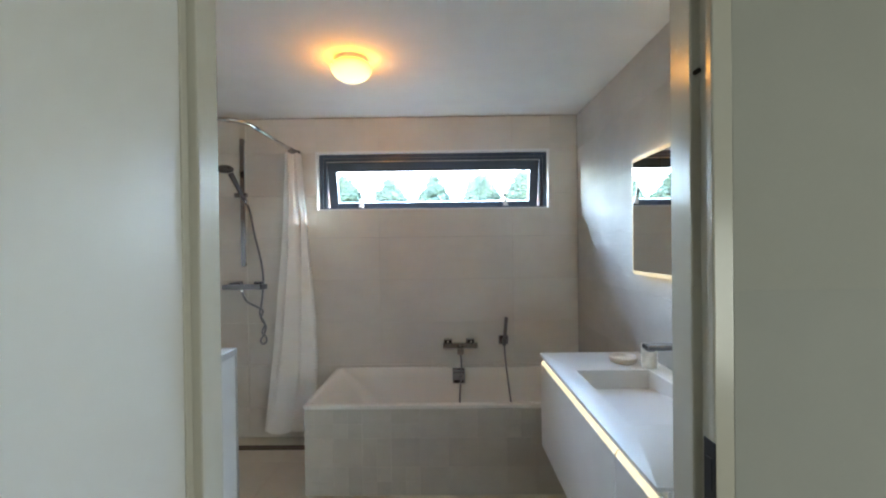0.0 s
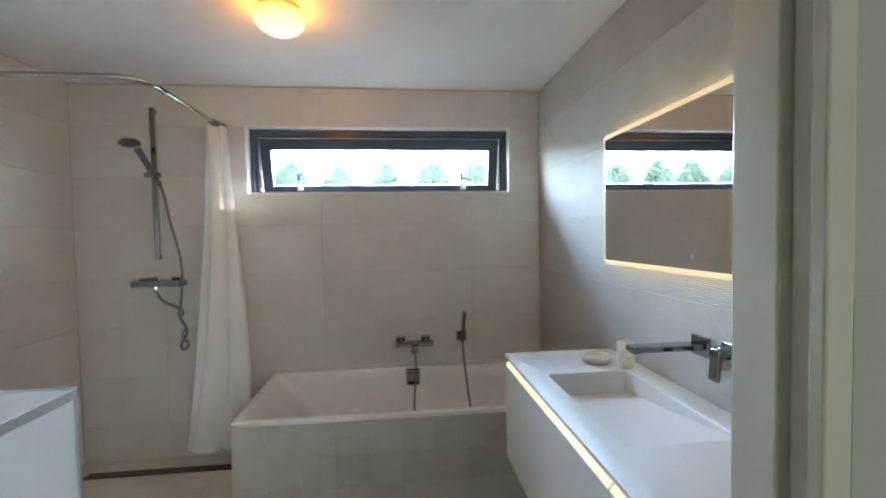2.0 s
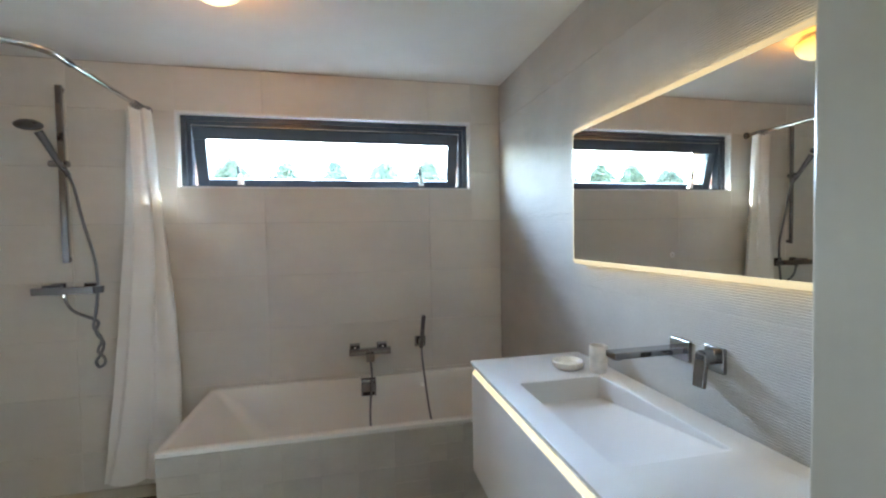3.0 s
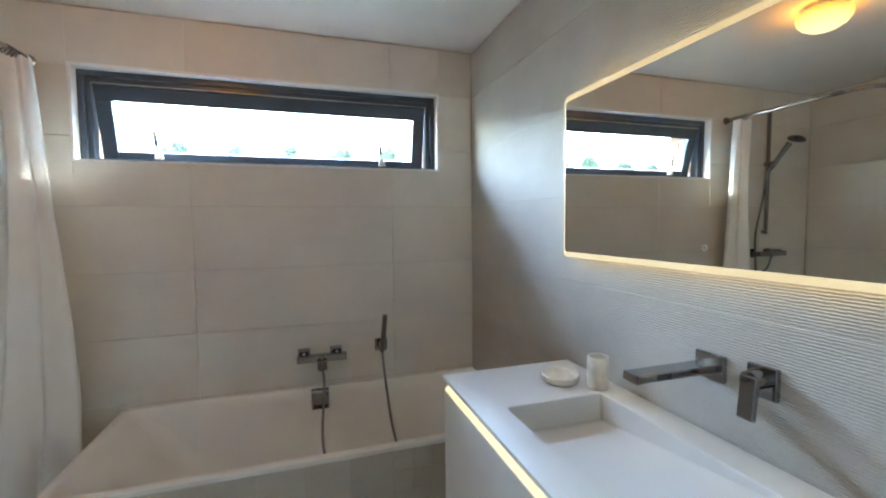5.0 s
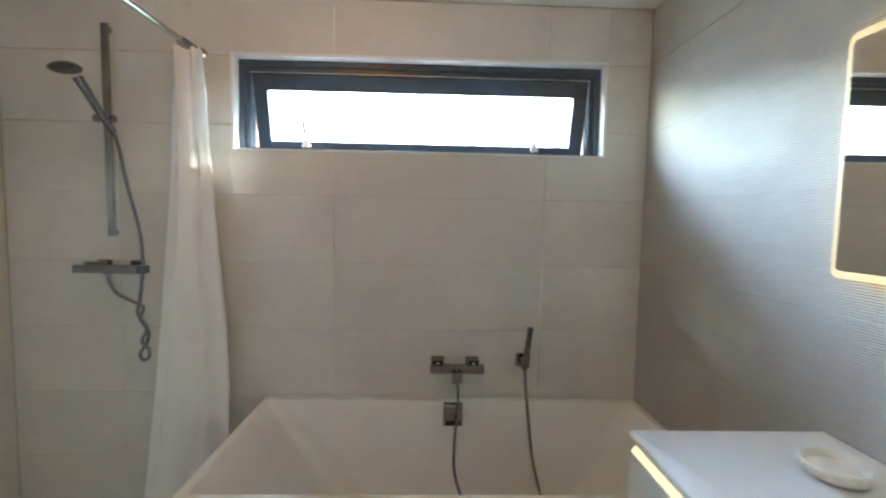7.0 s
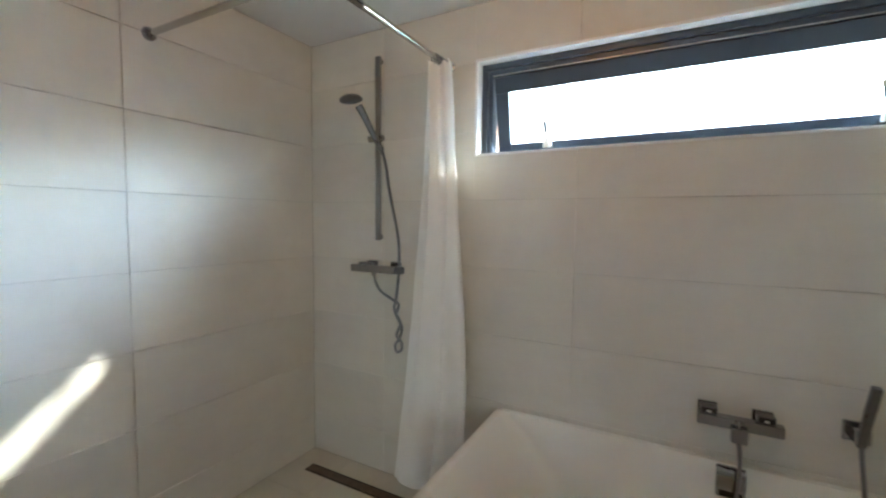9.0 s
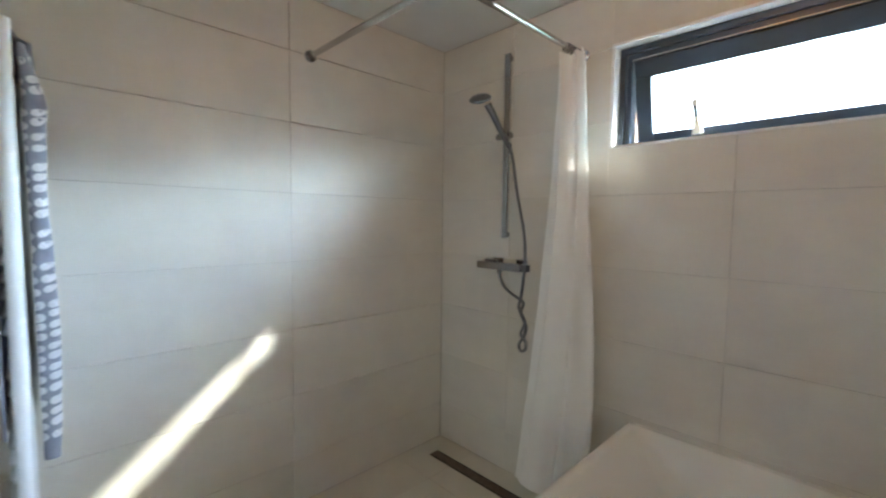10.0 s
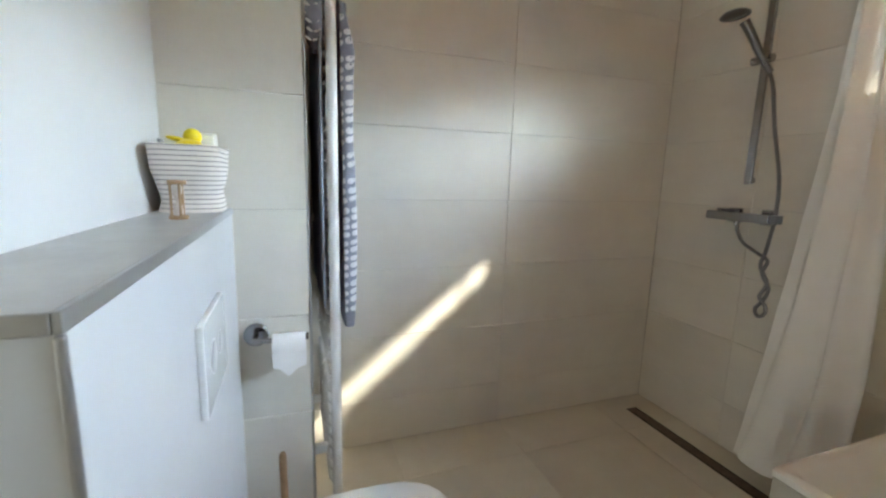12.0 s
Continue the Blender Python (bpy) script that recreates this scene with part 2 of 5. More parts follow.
def special():
    m, t, b = shader("mirror_glass")
    b.inputs["Base Color"].default_value = (0.74, 0.745, 0.70, 1)
    b.inputs["Metallic"].default_value, b.inputs["Roughness"].default_value = 1.0, 0.01
    g, t, b = shader("window_glass")
    b.inputs["Base Color"].default_value = (0.97, 1, 0.99, 1)
    b.inputs["Roughness"].default_value, b.inputs["IOR"].default_value, b.inputs["Transmission Weight"].default_value = 0.0, 1.45, 1.0
    c, t, b = shader("white_curtain_cloth")
    p = place(t)
    col = ramp(t, noise_node(t, 9, 4, 0.6, p), [(0.3, (0.90, 0.885, 0.84)), (0.7, (0.93, 0.915, 0.88))])
    t.links.new(col, b.inputs["Base Color"])
    b.inputs["Roughness"].default_value = 0.55
    crease = mix(t, 0.5, noise_node(t, 22, 4, 0.6, p), noise_node(t, 420, 2, 0.5, p))
    bump(t, b, crease, 0.25, 0.003)
    tr = t.nodes.new("ShaderNodeBsdfTranslucent")
    t.links.new(col, tr.inputs[0])
    ms = t.nodes.new("ShaderNodeMixShader")
    ms.inputs[0].default_value = 0.13
    t.links.new(b.outputs[0], ms.inputs[1])
    t.links.new(tr.outputs[0], ms.inputs[2])
    t.links.new(ms.outputs[0], t.nodes["Material Output"].inputs[0])
    f, t, b = shader("foliage")
    n = noise_node(t, 1.4, 4, 0.6, place(t))
    i = t.nodes.new("ShaderNodeNewGeometry").outputs["Random Per Island"]
    col = mix(t, 0.5, ramp(t, n, [(0.3, (0.050, 0.082, 0.066)), (0.7, (0.08, 0.115, 0.09))]), ramp(t, i, [(0.0, (0.05, 0.08, 0.065)), (1.0, (0.09, 0.13, 0.105))]))
    t.links.new(col, b.inputs["Base Color"])
    b.inputs["Roughness"].default_value = 0.6
    tr = t.nodes.new("ShaderNodeBsdfTranslucent")
    t.links.new(col, tr.inputs[0])
    ms = t.nodes.new("ShaderNodeMixShader")
    ms.inputs[0].default_value = 0.45
    t.links.new(b.outputs[0], ms.inputs[1])
    t.links.new(tr.outputs[0], ms.inputs[2])
    t.links.new(ms.outputs[0], t.nodes["Material Output"].inputs[0])
    s, t, b = shader("striped_canvas")
    w = t.nodes.new("ShaderNodeTexWave")
    w.bands_direction, w.wave_profile = "Z", "SIN"
    w.inputs["Scale"].default_value, w.inputs["Distortion"].default_value = 0.314 / 0.0108, 0.35
    w.inputs["Detail Scale"].default_value = 0.6
    uv = t.nodes.new("ShaderNodeTexCoord")
    t.links.new(uv.outputs["Object"], w.inputs["Vector"])
    t.links.new(ramp(t, w.outputs["Fac"], [(0.0, (0.10, 0.075, 0.075)), (0.025, (0.13, 0.08, 0.07)), (0.055, (0.76, 0.70, 0.66)), (1.0, (0.80, 0.74, 0.70))]), b.inputs["Base Color"])
    b.inputs["Roughness"].default_value = 0.95
    bump(t, b, noise_node(t, 380, 2, 0.5, place(t)), 0.3, 0.001)
    return m, g, c, f, s


MIRROR, GLASS, CURTAIN, LEAF, STRIPED = special()


# ---- mesh helpers ----
ORIGIN = {}


def thing(name, at, label, category, group="", kind=""):
    ob = new(name)
    ob.location = at
    ob.empty_display_size = 0.05
    ORIGIN[ob.name] = Vector(at)
    return tagged(ob, label, category, group, kind)


def part(name, bm, material, parent=None, label="", smooth=False):
    """Links a bmesh, drawn in world metres, as one mesh object under a thing or a part."""
    at = ORIGIN.get(parent.name, Vector()) if parent else Vector()
    bmesh.ops.translate(bm, verts=bm.verts, vec=-at)
    bmesh.ops.recalc_face_normals(bm, faces=bm.faces)
    me = bpy.data.meshes.new(name)
    bm.to_mesh(me)
    bm.free()
    me.materials.append(material)
    if smooth:
        me.polygons.foreach_set("use_smooth", [True] * len(me.polygons))
        me.set_sharp_from_angle(angle=radians(42))
    ob = new(name, me)
    ob.parent = parent
    ORIGIN[ob.name] = at
    return tagged(ob, label) if label else ob


def box(x0, x1, y0, y1, z0, z1, r=0.0, seg=2, bm=None):
    made = bmesh.new()
    bmesh.ops.create_cube(made, size=1.0, matrix=Matrix.Translation(((x0 + x1) / 2, (y0 + y1) / 2, (z0 + z1) / 2)) @ Matrix.Diagonal((abs(x1 - x0), abs(y1 - y0), abs(z1 - z0), 1)))
    if r:
        bmesh.ops.bevel(made, geom=made.edges[:], offset=r, segments=seg, profile=0.5, affect="EDGES")
    return join(bm, made)


def join(bm, made):
    if bm is None:
        return made
    me = bpy.data.meshes.new("tmp")
    made.to_mesh(me)
    made.free()
    bm.from_mesh(me)
    bpy.data.meshes.remove(me)
    return bm


def turned(bm, m):
    bmesh.ops.transform(bm, matrix=m, verts=bm.verts)
    return bm


def tube(points, r, sides=10, smooth_steps=0, bm=None, caps=True):
    """A round pipe along a polyline; smooth_steps rounds it off as a Catmull-Rom curve."""
    pts = [Vector(p) for p in points]
    if smooth_steps:
        ext = [pts[0] * 2 - pts[1]] + pts + [pts[-1] * 2 - pts[-2]]
        out = []
        for i in range(1, len(ext) - 2):
            a, b, c, d = ext[i - 1:i + 3]
            for k in range(smooth_steps):
                u = k / smooth_steps
                out.append(0.5 * (2 * b + (c - a) * u + (2 * a - 5 * b + 4 * c - d) * u * u + (3 * b - a - 3 * c + d) * u ** 3))
        pts = out + [pts[-1]]
    made = bmesh.new()
    way = (pts[1] - pts[0]).normalized()
    side = way.orthogonal().normalized()
    rings = []
    for i, p in enumerate(pts):
        nxt = (pts[min(i + 1, len(pts) - 1)] - pts[max(i - 1, 0)]).normalized()
        side = (side - nxt * side.dot(nxt)).normalized()
        up = nxt.cross(side)
        rad = r(i / (len(pts) - 1)) if callable(r) else r
        rings.append([made.verts.new(p + (side * math.cos(2 * math.pi * k / sides) + up * math.sin(2 * math.pi * k / sides)) * rad) for k in range(sides)])
    for a, b in zip(rings, rings[1:]):
        for k in range(sides):
            made.faces.new((a[k], a[(k + 1) % sides], b[(k + 1) % sides], b[k]))
    if caps:
        made.faces.new(rings[0][::-1])
        made.faces.new(rings[-1])
    return join(bm, made)


def lathe(profile, at, sides=32, axis="Z", bm=None):
    """A turned body: profile of (radius, height) pairs about an axis through at."""
    made = bmesh.new()
    rings = []
    for rad, h in profile:
        if rad < 1e-5:
            rings.append([made.verts.new((0, 0, h))])
        else:
            rings.append([made.verts.new((rad * math.cos(2 * math.pi * k / sides), rad * math.sin(2 * math.pi * k / sides), h)) for k in range(sides)])
    for a, b in zip(rings, rings[1:]):
        for k in range(sides):
            q = [a[k % len(a)], a[(k + 1) % len(a)], b[(k + 1) % len(b)], b[k % len(b)]]
            q = list(dict.fromkeys(q))
            if len(q) > 2:
                made.faces.new(q)
    turn = {"Z": Matrix(), "X": Matrix.Rotation(radians(90), 4, "Y"), "Y": Matrix.Rotation(radians(-90), 4, "X")}[axis]
    turned(made, Matrix.Translation(at) @ turn)
    return join(bm, made)


def ring_of(x0, x1, y0, y1, z, r, n=5):
    """Points of a rounded rectangle at height z, anticlockwise."""
    pts = []
    for cx, cy, a0 in ((x1 - r, y0 + r, -90), (x1 - r, y1 - r, 0), (x0 + r, y1 - r, 90), (x0 + r, y0 + r, 180)):
        for k in range(n + 1):
            a = radians(a0 + 90 * k / n)
            pts.append((cx + r * math.cos(a), cy + r * math.sin(a), z))
    return pts


def loft(rings, bottom=True, top=True, bm=None):
    made = bmesh.new()
    vs = [[made.verts.new(p) for p in ring] for ring in rings]
    n = len(vs[0])
    for a, b in zip(vs, vs[1:]):
        for k in range(n):
            made.faces.new((a[k], a[(k + 1) % n], b[(k + 1) % n], b[k]))
    if bottom:
        made.faces.new(vs[0][::-1])
    if top:
        made.faces.new(vs[-1])
    return join(bm, made)


def structure(name, bm, material, label, category):
    return tagged(part(name, bm, material), label, category, kind="structure")


# ---- room ----
XL, XR, YB, YF, ZC = -1.803, 1.157, 3.275, 0.92, 2.368
STUB_X, STUB_Y = -1.25, 1.366
WX0, WX1, WZ0, WZ1 = -0.774, 0.959, 1.681, 2.119
TT = 0.008

floor = structure("floor", box(XL - 0.3, XR + 0.3, YF - 0.11, YB + 0.1, -0.2, -TT), GROUT, "grouted base of the beige tiled bathroom floor", "floor")
ceiling = structure("ceiling", box(XL - 0.3, XR + 0.3, 0.80, YB + 0.38, ZC, ZC + 0.2), CEIL, "smooth white painted bathroom ceiling", "ceiling")

wb = box(XL - 0.3, WX0, YB + TT, YB + 0.12, 0, ZC)
box(WX1, XR + 0.3, YB + TT, YB + 0.12, 0, ZC, bm=wb)
box(WX0, WX1, YB + TT, YB + 0.12, 0, WZ0, bm=wb)
box(WX0, WX1, YB + TT, YB + 0.12, WZ1, ZC, bm=wb)
wall_back = structure("wall_north", wb, GROUT, "beige tiled wall with a long narrow window over the bath", "wall")
wall_left = structure("wall_west", box(XL - 0.3, XL - TT, STUB_Y - 0.2, YB + TT, 0, ZC), GROUT, "beige tiled shower wall with a streak of sun", "wall")
wall_right = structure("wall_east", box(XR + TT, XR + 0.3, YF, YB + TT, 0, ZC), GROUT, "ribbed beige tiled wall behind the vanity", "wall")
stub = structure("wall_shaft", box(XL - 0.3, STUB_X - TT, 0.80, STUB_Y - TT, 0, ZC), GROUT, "tiled pipe shaft between toilet and shower", "wall")
DX0, DX1 = -0.2665, 0.640
wf = box(DX1, XR + 0.3, 0.830, YF, 0, ZC)
box(STUB_X - 0.02, DX0, 0.815, YF, 0, ZC, bm=wf)
box(DX0, DX1, 0.815, YF, 2.13, ZC, bm=wf)
box(STUB_X - TT, -0.30, YF, 1.010, 0, ZC, bm=wf)
wall_front = structure("wall_south", wf, PLASTER, "white plastered wall round the bathroom doorway", "wall")

# hallway, outside the door
structure("floor_hall", box(-1.35, 3.5, -1.6, 0.798, -0.2, 0.0), HALL_FLOOR, "dark wooden hallway floor", "floor")
structure("ceiling_hall", box(-1.35, 3.5, -1.6, 0.828, 2.42, 2.6), HALL, "greenish white hallway ceiling", "ceiling")
hw = box(0.6375, 3.5, 0.818, 0.829, 1.334, 2.42)
box(-1.35, DX0 - 0.045, 0.797, 0.813, 0, 2.42, bm=hw)
box(DX0 - 0.045, 0.6525, 0.797, 0.813, 2.115, 2.42, bm=hw)
box(-1.45, -1.35, -1.6, 0.81, 0, 2.42, bm=hw)
# unseen east and south walls, their openings made up for the fill lamps
he = box(3.5, 3.6, -1.6, -0.17, 0, 2.42)
box(3.5, 3.6, 0.67, 0.83, 0, 2.42, bm=he)
box(3.5, 3.6, -0.17, 0.67, 0, 0.43, bm=he)
box(3.5, 3.6, -0.17, 0.67, 1.47, 2.42, bm=he)
box(3.6, 3.65, -0.3, 0.8, 0.3, 1.6, bm=he)
hs = box(-1.45, 1.38, -1.7, -1.6, 0, 2.42)
box(2.52, 3.6, -1.7, -1.6, 0, 2.42, bm=hs)
box(1.38, 2.52, -1.7, -1.6, 0, 0.43, bm=hs)
box(1.38, 2.52, -1.7, -1.6, 1.57, 2.42, bm=hs)
box(1.3, 2.6, -1.75, -1.7, 0.3, 1.7, bm=hs)
structure("wall_hall", hw, HALL, "greenish white painted hallway wall", "wall")
structure("wall_hall_east", he, HALL, "greenish white end wall of the hallway round an added light opening", "wall")
structure("wall_hall_south", hs, HALL, "greenish white hallway wall round an added light opening", "wall")
structure("wall_hall_lower", box(0.6375, 3.5, 0.8172, 0.829, 0, 1.3338), HALL_LOW, "slightly darker lower hallway wall paint", "wall")


def tile_mesh(w, h, chamfer=0.0012):
    """A tile lying in its own x-z plane, front towards -y; kept once for each size."""
    key = (round(w, 4), round(h, 4))
    if key not in TILE_MESHES:
        a, b, c = w / 2, h / 2, chamfer
        v = [(-a, TT, -b), (a, TT, -b), (a, TT, b), (-a, TT, b), (-a, c, -b), (a, c, -b), (a, c, b), (-a, c, b), (-a + c, 0, -b + c), (a - c, 0, -b + c), (a - c, 0, b - c), (-a + c, 0, b - c)]
        f = [(8, 9, 10, 11)] + [(i + 4 * k, (i + 1) % 4 + 4 * k, (i + 1) % 4 + 4 * k + 4, i + 4 * k + 4) for k in (0, 1) for i in range(4)]
        me = bpy.data.meshes.new("tile")
        me.from_pydata(v, [], f)
        TILE_MESHES[key] = me
    return TILE_MESHES[key]


TILE_MESHES = {}


def lay(parent, m, us, vs, material, hole=None, joint=0.0018, lift=0.0, names="tile"):
    """Tiles between the lines us and vs of a surface; m takes the (u, 0, v) plane, front towards -y, into the room."""
    for u0, u1 in zip(us, us[1:]):
        for v0, v1 in zip(vs, vs[1:]):
            cell = [(u0 + joint / 2, u1 - joint / 2, v0 + joint / 2, v1 - joint / 2)]
            if hole:
                h0, h1, g0, g1 = hole
                a, b, c, d = cell[0]
                if h0 < b and h1 > a and g0 < d and g1 > c:
                    cell = [(a, min(b, h0), c, d), (max(a, h1), b, c, d), (max(a, h0), min(b, h1), c, min(d, g0)), (max(a, h0), min(b, h1), max(c, g1), d)]
            for a, b, c, d in cell:
                if b - a > 0.004 and d - c > 0.004:
                    mesh = tile_mesh(b - a, d - c)
                    ob = new(names, mesh)
                    if not mesh.materials:
                        mesh.materials.append(material)
                    ob.material_slots[0].link = "OBJECT"
                    ob.material_slots[0].material = material
                    ob.parent = parent
                    ob.matrix_local = m @ pose((a + b) / 2, random.uniform(-0.0002, 0.0002) - lift, (c + d) / 2)


ROWS_Z = [0.0, 0.221, 0.5355, 0.85, 1.1645, 1.479, 1.7935, 2.108, ZC - 0.006]
lay(wall_back, pose(0, YB, 0), [XL, -1.293, -0.307, 0.679, XR], ROWS_Z, TILE, hole=(WX0, WX1, WZ0, WZ1))
lay(wall_left, pose(XL, 0, 0, 0, 0, 90), [STUB_Y, 2.315, YB], ROWS_Z, TILE)
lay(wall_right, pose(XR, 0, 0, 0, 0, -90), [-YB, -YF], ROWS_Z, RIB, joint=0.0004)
lay(stub, pose(STUB_X, 0, 0, 0, 0, 90), [1.010, STUB_Y - 0.003], ROWS_Z, TILE)
lay(stub, pose(0, STUB_Y, 0, 0, 0, 180), [-STUB_X + 0.003, -XL], ROWS_Z, TILE)
lay(floor, pose(0, 0, 0, -90), [XL, -1.52, -0.92, -0.32, 0.28, 0.88, XR], [YF, 1.14, 1.74, 2.32, 2.92, YB], FLOOR_TILE, joint=0.0012, names="floor_tile")
structure("threshold", box(DX0 + 0.03, DX1 - 0.03, 0.80, YF, -0.05, 0.012, 0.004), SHELF_TOP, "grey stone threshold in the doorway", "threshold")

# shaft corner profile
tagged(part("corner_profile", box(STUB_X - 0.006, STUB_X + 0.002, STUB_Y - 0.006, STUB_Y + 0.002, 0, ZC, 0.001, 1), EDGE_METAL, stub, "thin metal tile edge profile"))


# ---- window ----
def window():
    w = thing("window_1", (0.09, YB + 0.06, WZ0), "long anthracite awning window, tilted open at the bottom, white lined reveal", "window", kind="structure")
    t, d = 0.014, 0.055
    y0, y1 = YB - 0.004, YB + d
    part("reveal", box(WX0, WX1, y0, y1, WZ1 - t, WZ1, 0.002, 1), WHITE_TRIM, w, "white reveal lining")
    part("reveal", box(WX0, WX0 + t, y0, y1, WZ0, WZ1 - t, 0.002, 1), WHITE_TRIM, w)
    part("reveal", box(WX1 - t, WX1, y0, y1, WZ0, WZ1 - t, 0.002, 1), WHITE_TRIM, w)
    part("window_sill", box(WX0 + t, WX1 - t, y0, y1, WZ0, WZ0 + 0.01, 0.002, 1), WHITE_TRIM, w, "thin white sill edge")
    x0, x1, z0, z1 = WX0 + t, WX1 - t, WZ0 + 0.01, WZ1 - t
    f = 0.052

    def profile(name, a, b, c, e, ya, yb, mat, parent, turn=None):
        bm = box(a, b, ya, yb, c, e, 0.003, 1)
        if turn is not None:
            turned(bm, turn)
        return part(name, bm, mat, parent)
    ya, yb = YB + 0.045, YB + 0.115
    # fixed frame: outer and, set back, inner step
    for a, b, c, e in ((x0, x1, z1 - f * 0.55, z1), (x0, x0 + f * 0.55, z0, z1 - f * 0.55), (x1 - f * 0.55, x1, z0, z1 - f * 0.55), (x0 + f * 0.55, x1 - f * 0.55, z0, z0 + 0.012)):
        profile("window_frame", a, b, c, e, ya, yb, ANTHRACITE, w)
    i0, i1, j0, j1 = x0 + f * 0.55, x1 - f * 0.55, z0 + 0.012, z1 - f * 0.55
    s = f * 0.45
    for a, b, c, e in ((i0, i1, j1 - s, j1), (i0, i0 + s, j0, j1 - s), (i1 - s, i1, j0, j1 - s)):
        profile("frame_step", a, b, c, e, ya + 0.012, yb, ANTHRACITE, w)
    part("drip_edge", box(i0 + s, i1 - s, ya + 0.006, ya + 0.012, j1 - s - 0.004, j1 - s, 0.001, 1), EDGE_METAL, w, "pale gasket line")
    # sash, hung at its top and pushed outwards below
    sx0, sx1, sz0, sz1 = i0 + s + 0.003, i1 - s - 0.003, j0 + 0.002, j1 - s - 0.005
    hinge = Matrix.Translation((0, ya + 0.03, sz1)) @ Matrix.Rotation(radians(13), 4, "X") @ Matrix.Translation((0, -ya - 0.03, -sz1))
    sash = thing_part("sash", w)
    b_, tp = 0.066, 0.071
    yc, yd = ya + 0.012, ya + 0.062
    for a, b, c, e in ((sx0, sx1, sz1 - tp, sz1), (sx0, sx0 + b_, sz0, sz1 - tp), (sx1 - b_, sx1, sz0, sz1 - tp), (sx0 + b_, sx1 - b_, sz0, sz0 + 0.04)):
        profile("sash_profile", a, b, c, e, yc, yd, ANTHRACITE, sash, hinge)
    pane = profile("pane", sx0 + b_ - 0.005, sx1 - b_ + 0.005, sz0 + 0.035, sz1 - tp + 0.005, yc + 0.02, yc + 0.026, GLASS, sash, hinge)
    pane.visible_shadow = False
    for x in (-0.445, 0.636):
        st = part("stay", turned(box(x - 0.022, x + 0.022, ya - 0.004, ya + 0.02, z0 + 0.012, z0 + 0.026, 0.003), Matrix()), CHROME, w, "small chrome window stay")
        lean = Matrix.Translation((x, ya - 0.002, z0 + 0.018)) @ Matrix.Rotation(radians(3), 4, "X") @ Matrix.Rotation(radians(-7), 4, "Y")
        part("stay_foot", turned(loft([ring_of(-w_, w_, -0.007, 0.007, h_, 0.003, 2) for w_, h_ in ((0.019, 0.0), (0.016, 0.012), (0.0075, 0.062))]), lean), WHITE_TRIM, st, "pale tapered lever foot")
        part("stay_arm", turned(box(-0.009, 0.009, -0.005, 0.005, 0.060, 0.108, 0.002), lean), ANTHRACITE, st, "dark lever")
        part("stay_cap", turned(box(-0.011, 0.011, -0.007, 0.007, 0.106, 0.132, 0.004), lean), WHITE_TRIM, st, "pale lever cap")
    return w


def thing_part(name, parent):
    ob = new(name)
    ob.parent = parent
    ob.empty_display_size = 0.05
    ORIGIN[ob.name] = ORIGIN[parent.name]
    return ob


window()

# outer brick leaf round the window
OX0, OX1, OZ0, OZ1 = -0.735, 0.92, 1.67, 2.115
ob_ = box(-4.0, OX0, YB + 0.16, YB + 0.33, -0.3, 3.1)
box(OX1, 4.0, YB + 0.16, YB + 0.33, -0.3, 3.1, bm=ob_)
box(OX0, OX1, YB + 0.16, YB + 0.33, -0.3, OZ0, bm=ob_)
box(OX0, OX1, YB + 0.16, YB + 0.33, OZ1, 3.1, bm=ob_)
box(-4.0, OX0, YB + 0.12, YB + 0.16, -0.3, 3.1, bm=ob_)
box(OX1, 4.0, YB + 0.12, YB + 0.16, -0.3, 3.1, bm=ob_)
box(OX0, OX1, YB + 0.12, YB + 0.16, OZ1, 3.1, bm=ob_)
box(OX0, OX1, YB + 0.12, YB + 0.16, -0.3, OZ0, bm=ob_)
outer = structure("wall_outside", ob_, MORTAR, "outer brick leaf of the house wall round the window", "wall")
brick_side = bpy.data.meshes.new("brick")
bb = box(-0.006, 0.002, -0.099, 0.099, -0.026, 0.026, 0.002, 1)
bb.to_mesh(brick_side)
bb.free()
brick_side.materials.append(BRICK)
brick_half = bpy.data.meshes.new("brick")
bb = box(-0.006, 0.002, -0.04, 0.04, -0.026, 0.026, 0.002, 1)
bb.to_mesh(brick_half)
bb.free()
brick_half.materials.append(BRICK)
for side, x in ((1, OX0), (-1, OX1)):
    for k in range(7):
        z = OZ0 + 0.035 + 0.0635 * k
        b = new("brick", brick_side if k % 2 else brick_half)
        b.parent = outer
        b.matrix_local = pose(x + 0.004 * side, YB + (0.231 if k % 2 else 0.29), z, 0, 0, 0 if side > 0 else 180)
        if not k % 2:
            b = new("brick", brick_half)
            b.parent = outer
            b.matrix_local = pose(x + 0.004 * side, YB + 0.2, z, 0, 0, 0 if side > 0 else 180)
# unseen dark sill, put in to soak up light bounced towards the ceiling
structure("sill_outside", box(OX0 + 0.001, OX1 - 0.001, YB + 0.125, YB + 0.36, OZ0 + 0.001, OZ0 + 0.007, 0.002, 1), ANTHRACITE, "anthracite aluminium outer window sill, unseen, added to cut bounced light", "window sill")
# unseen overhang, sized to block the high sky and thin the sun streak
structure("roof", box(-4.0, 4.0, -3.0, YB + 1.05, 2.62, 3.1), CEIL, "flat unseen roof slab over the rooms, overhang added to cut high sky light", "roof")


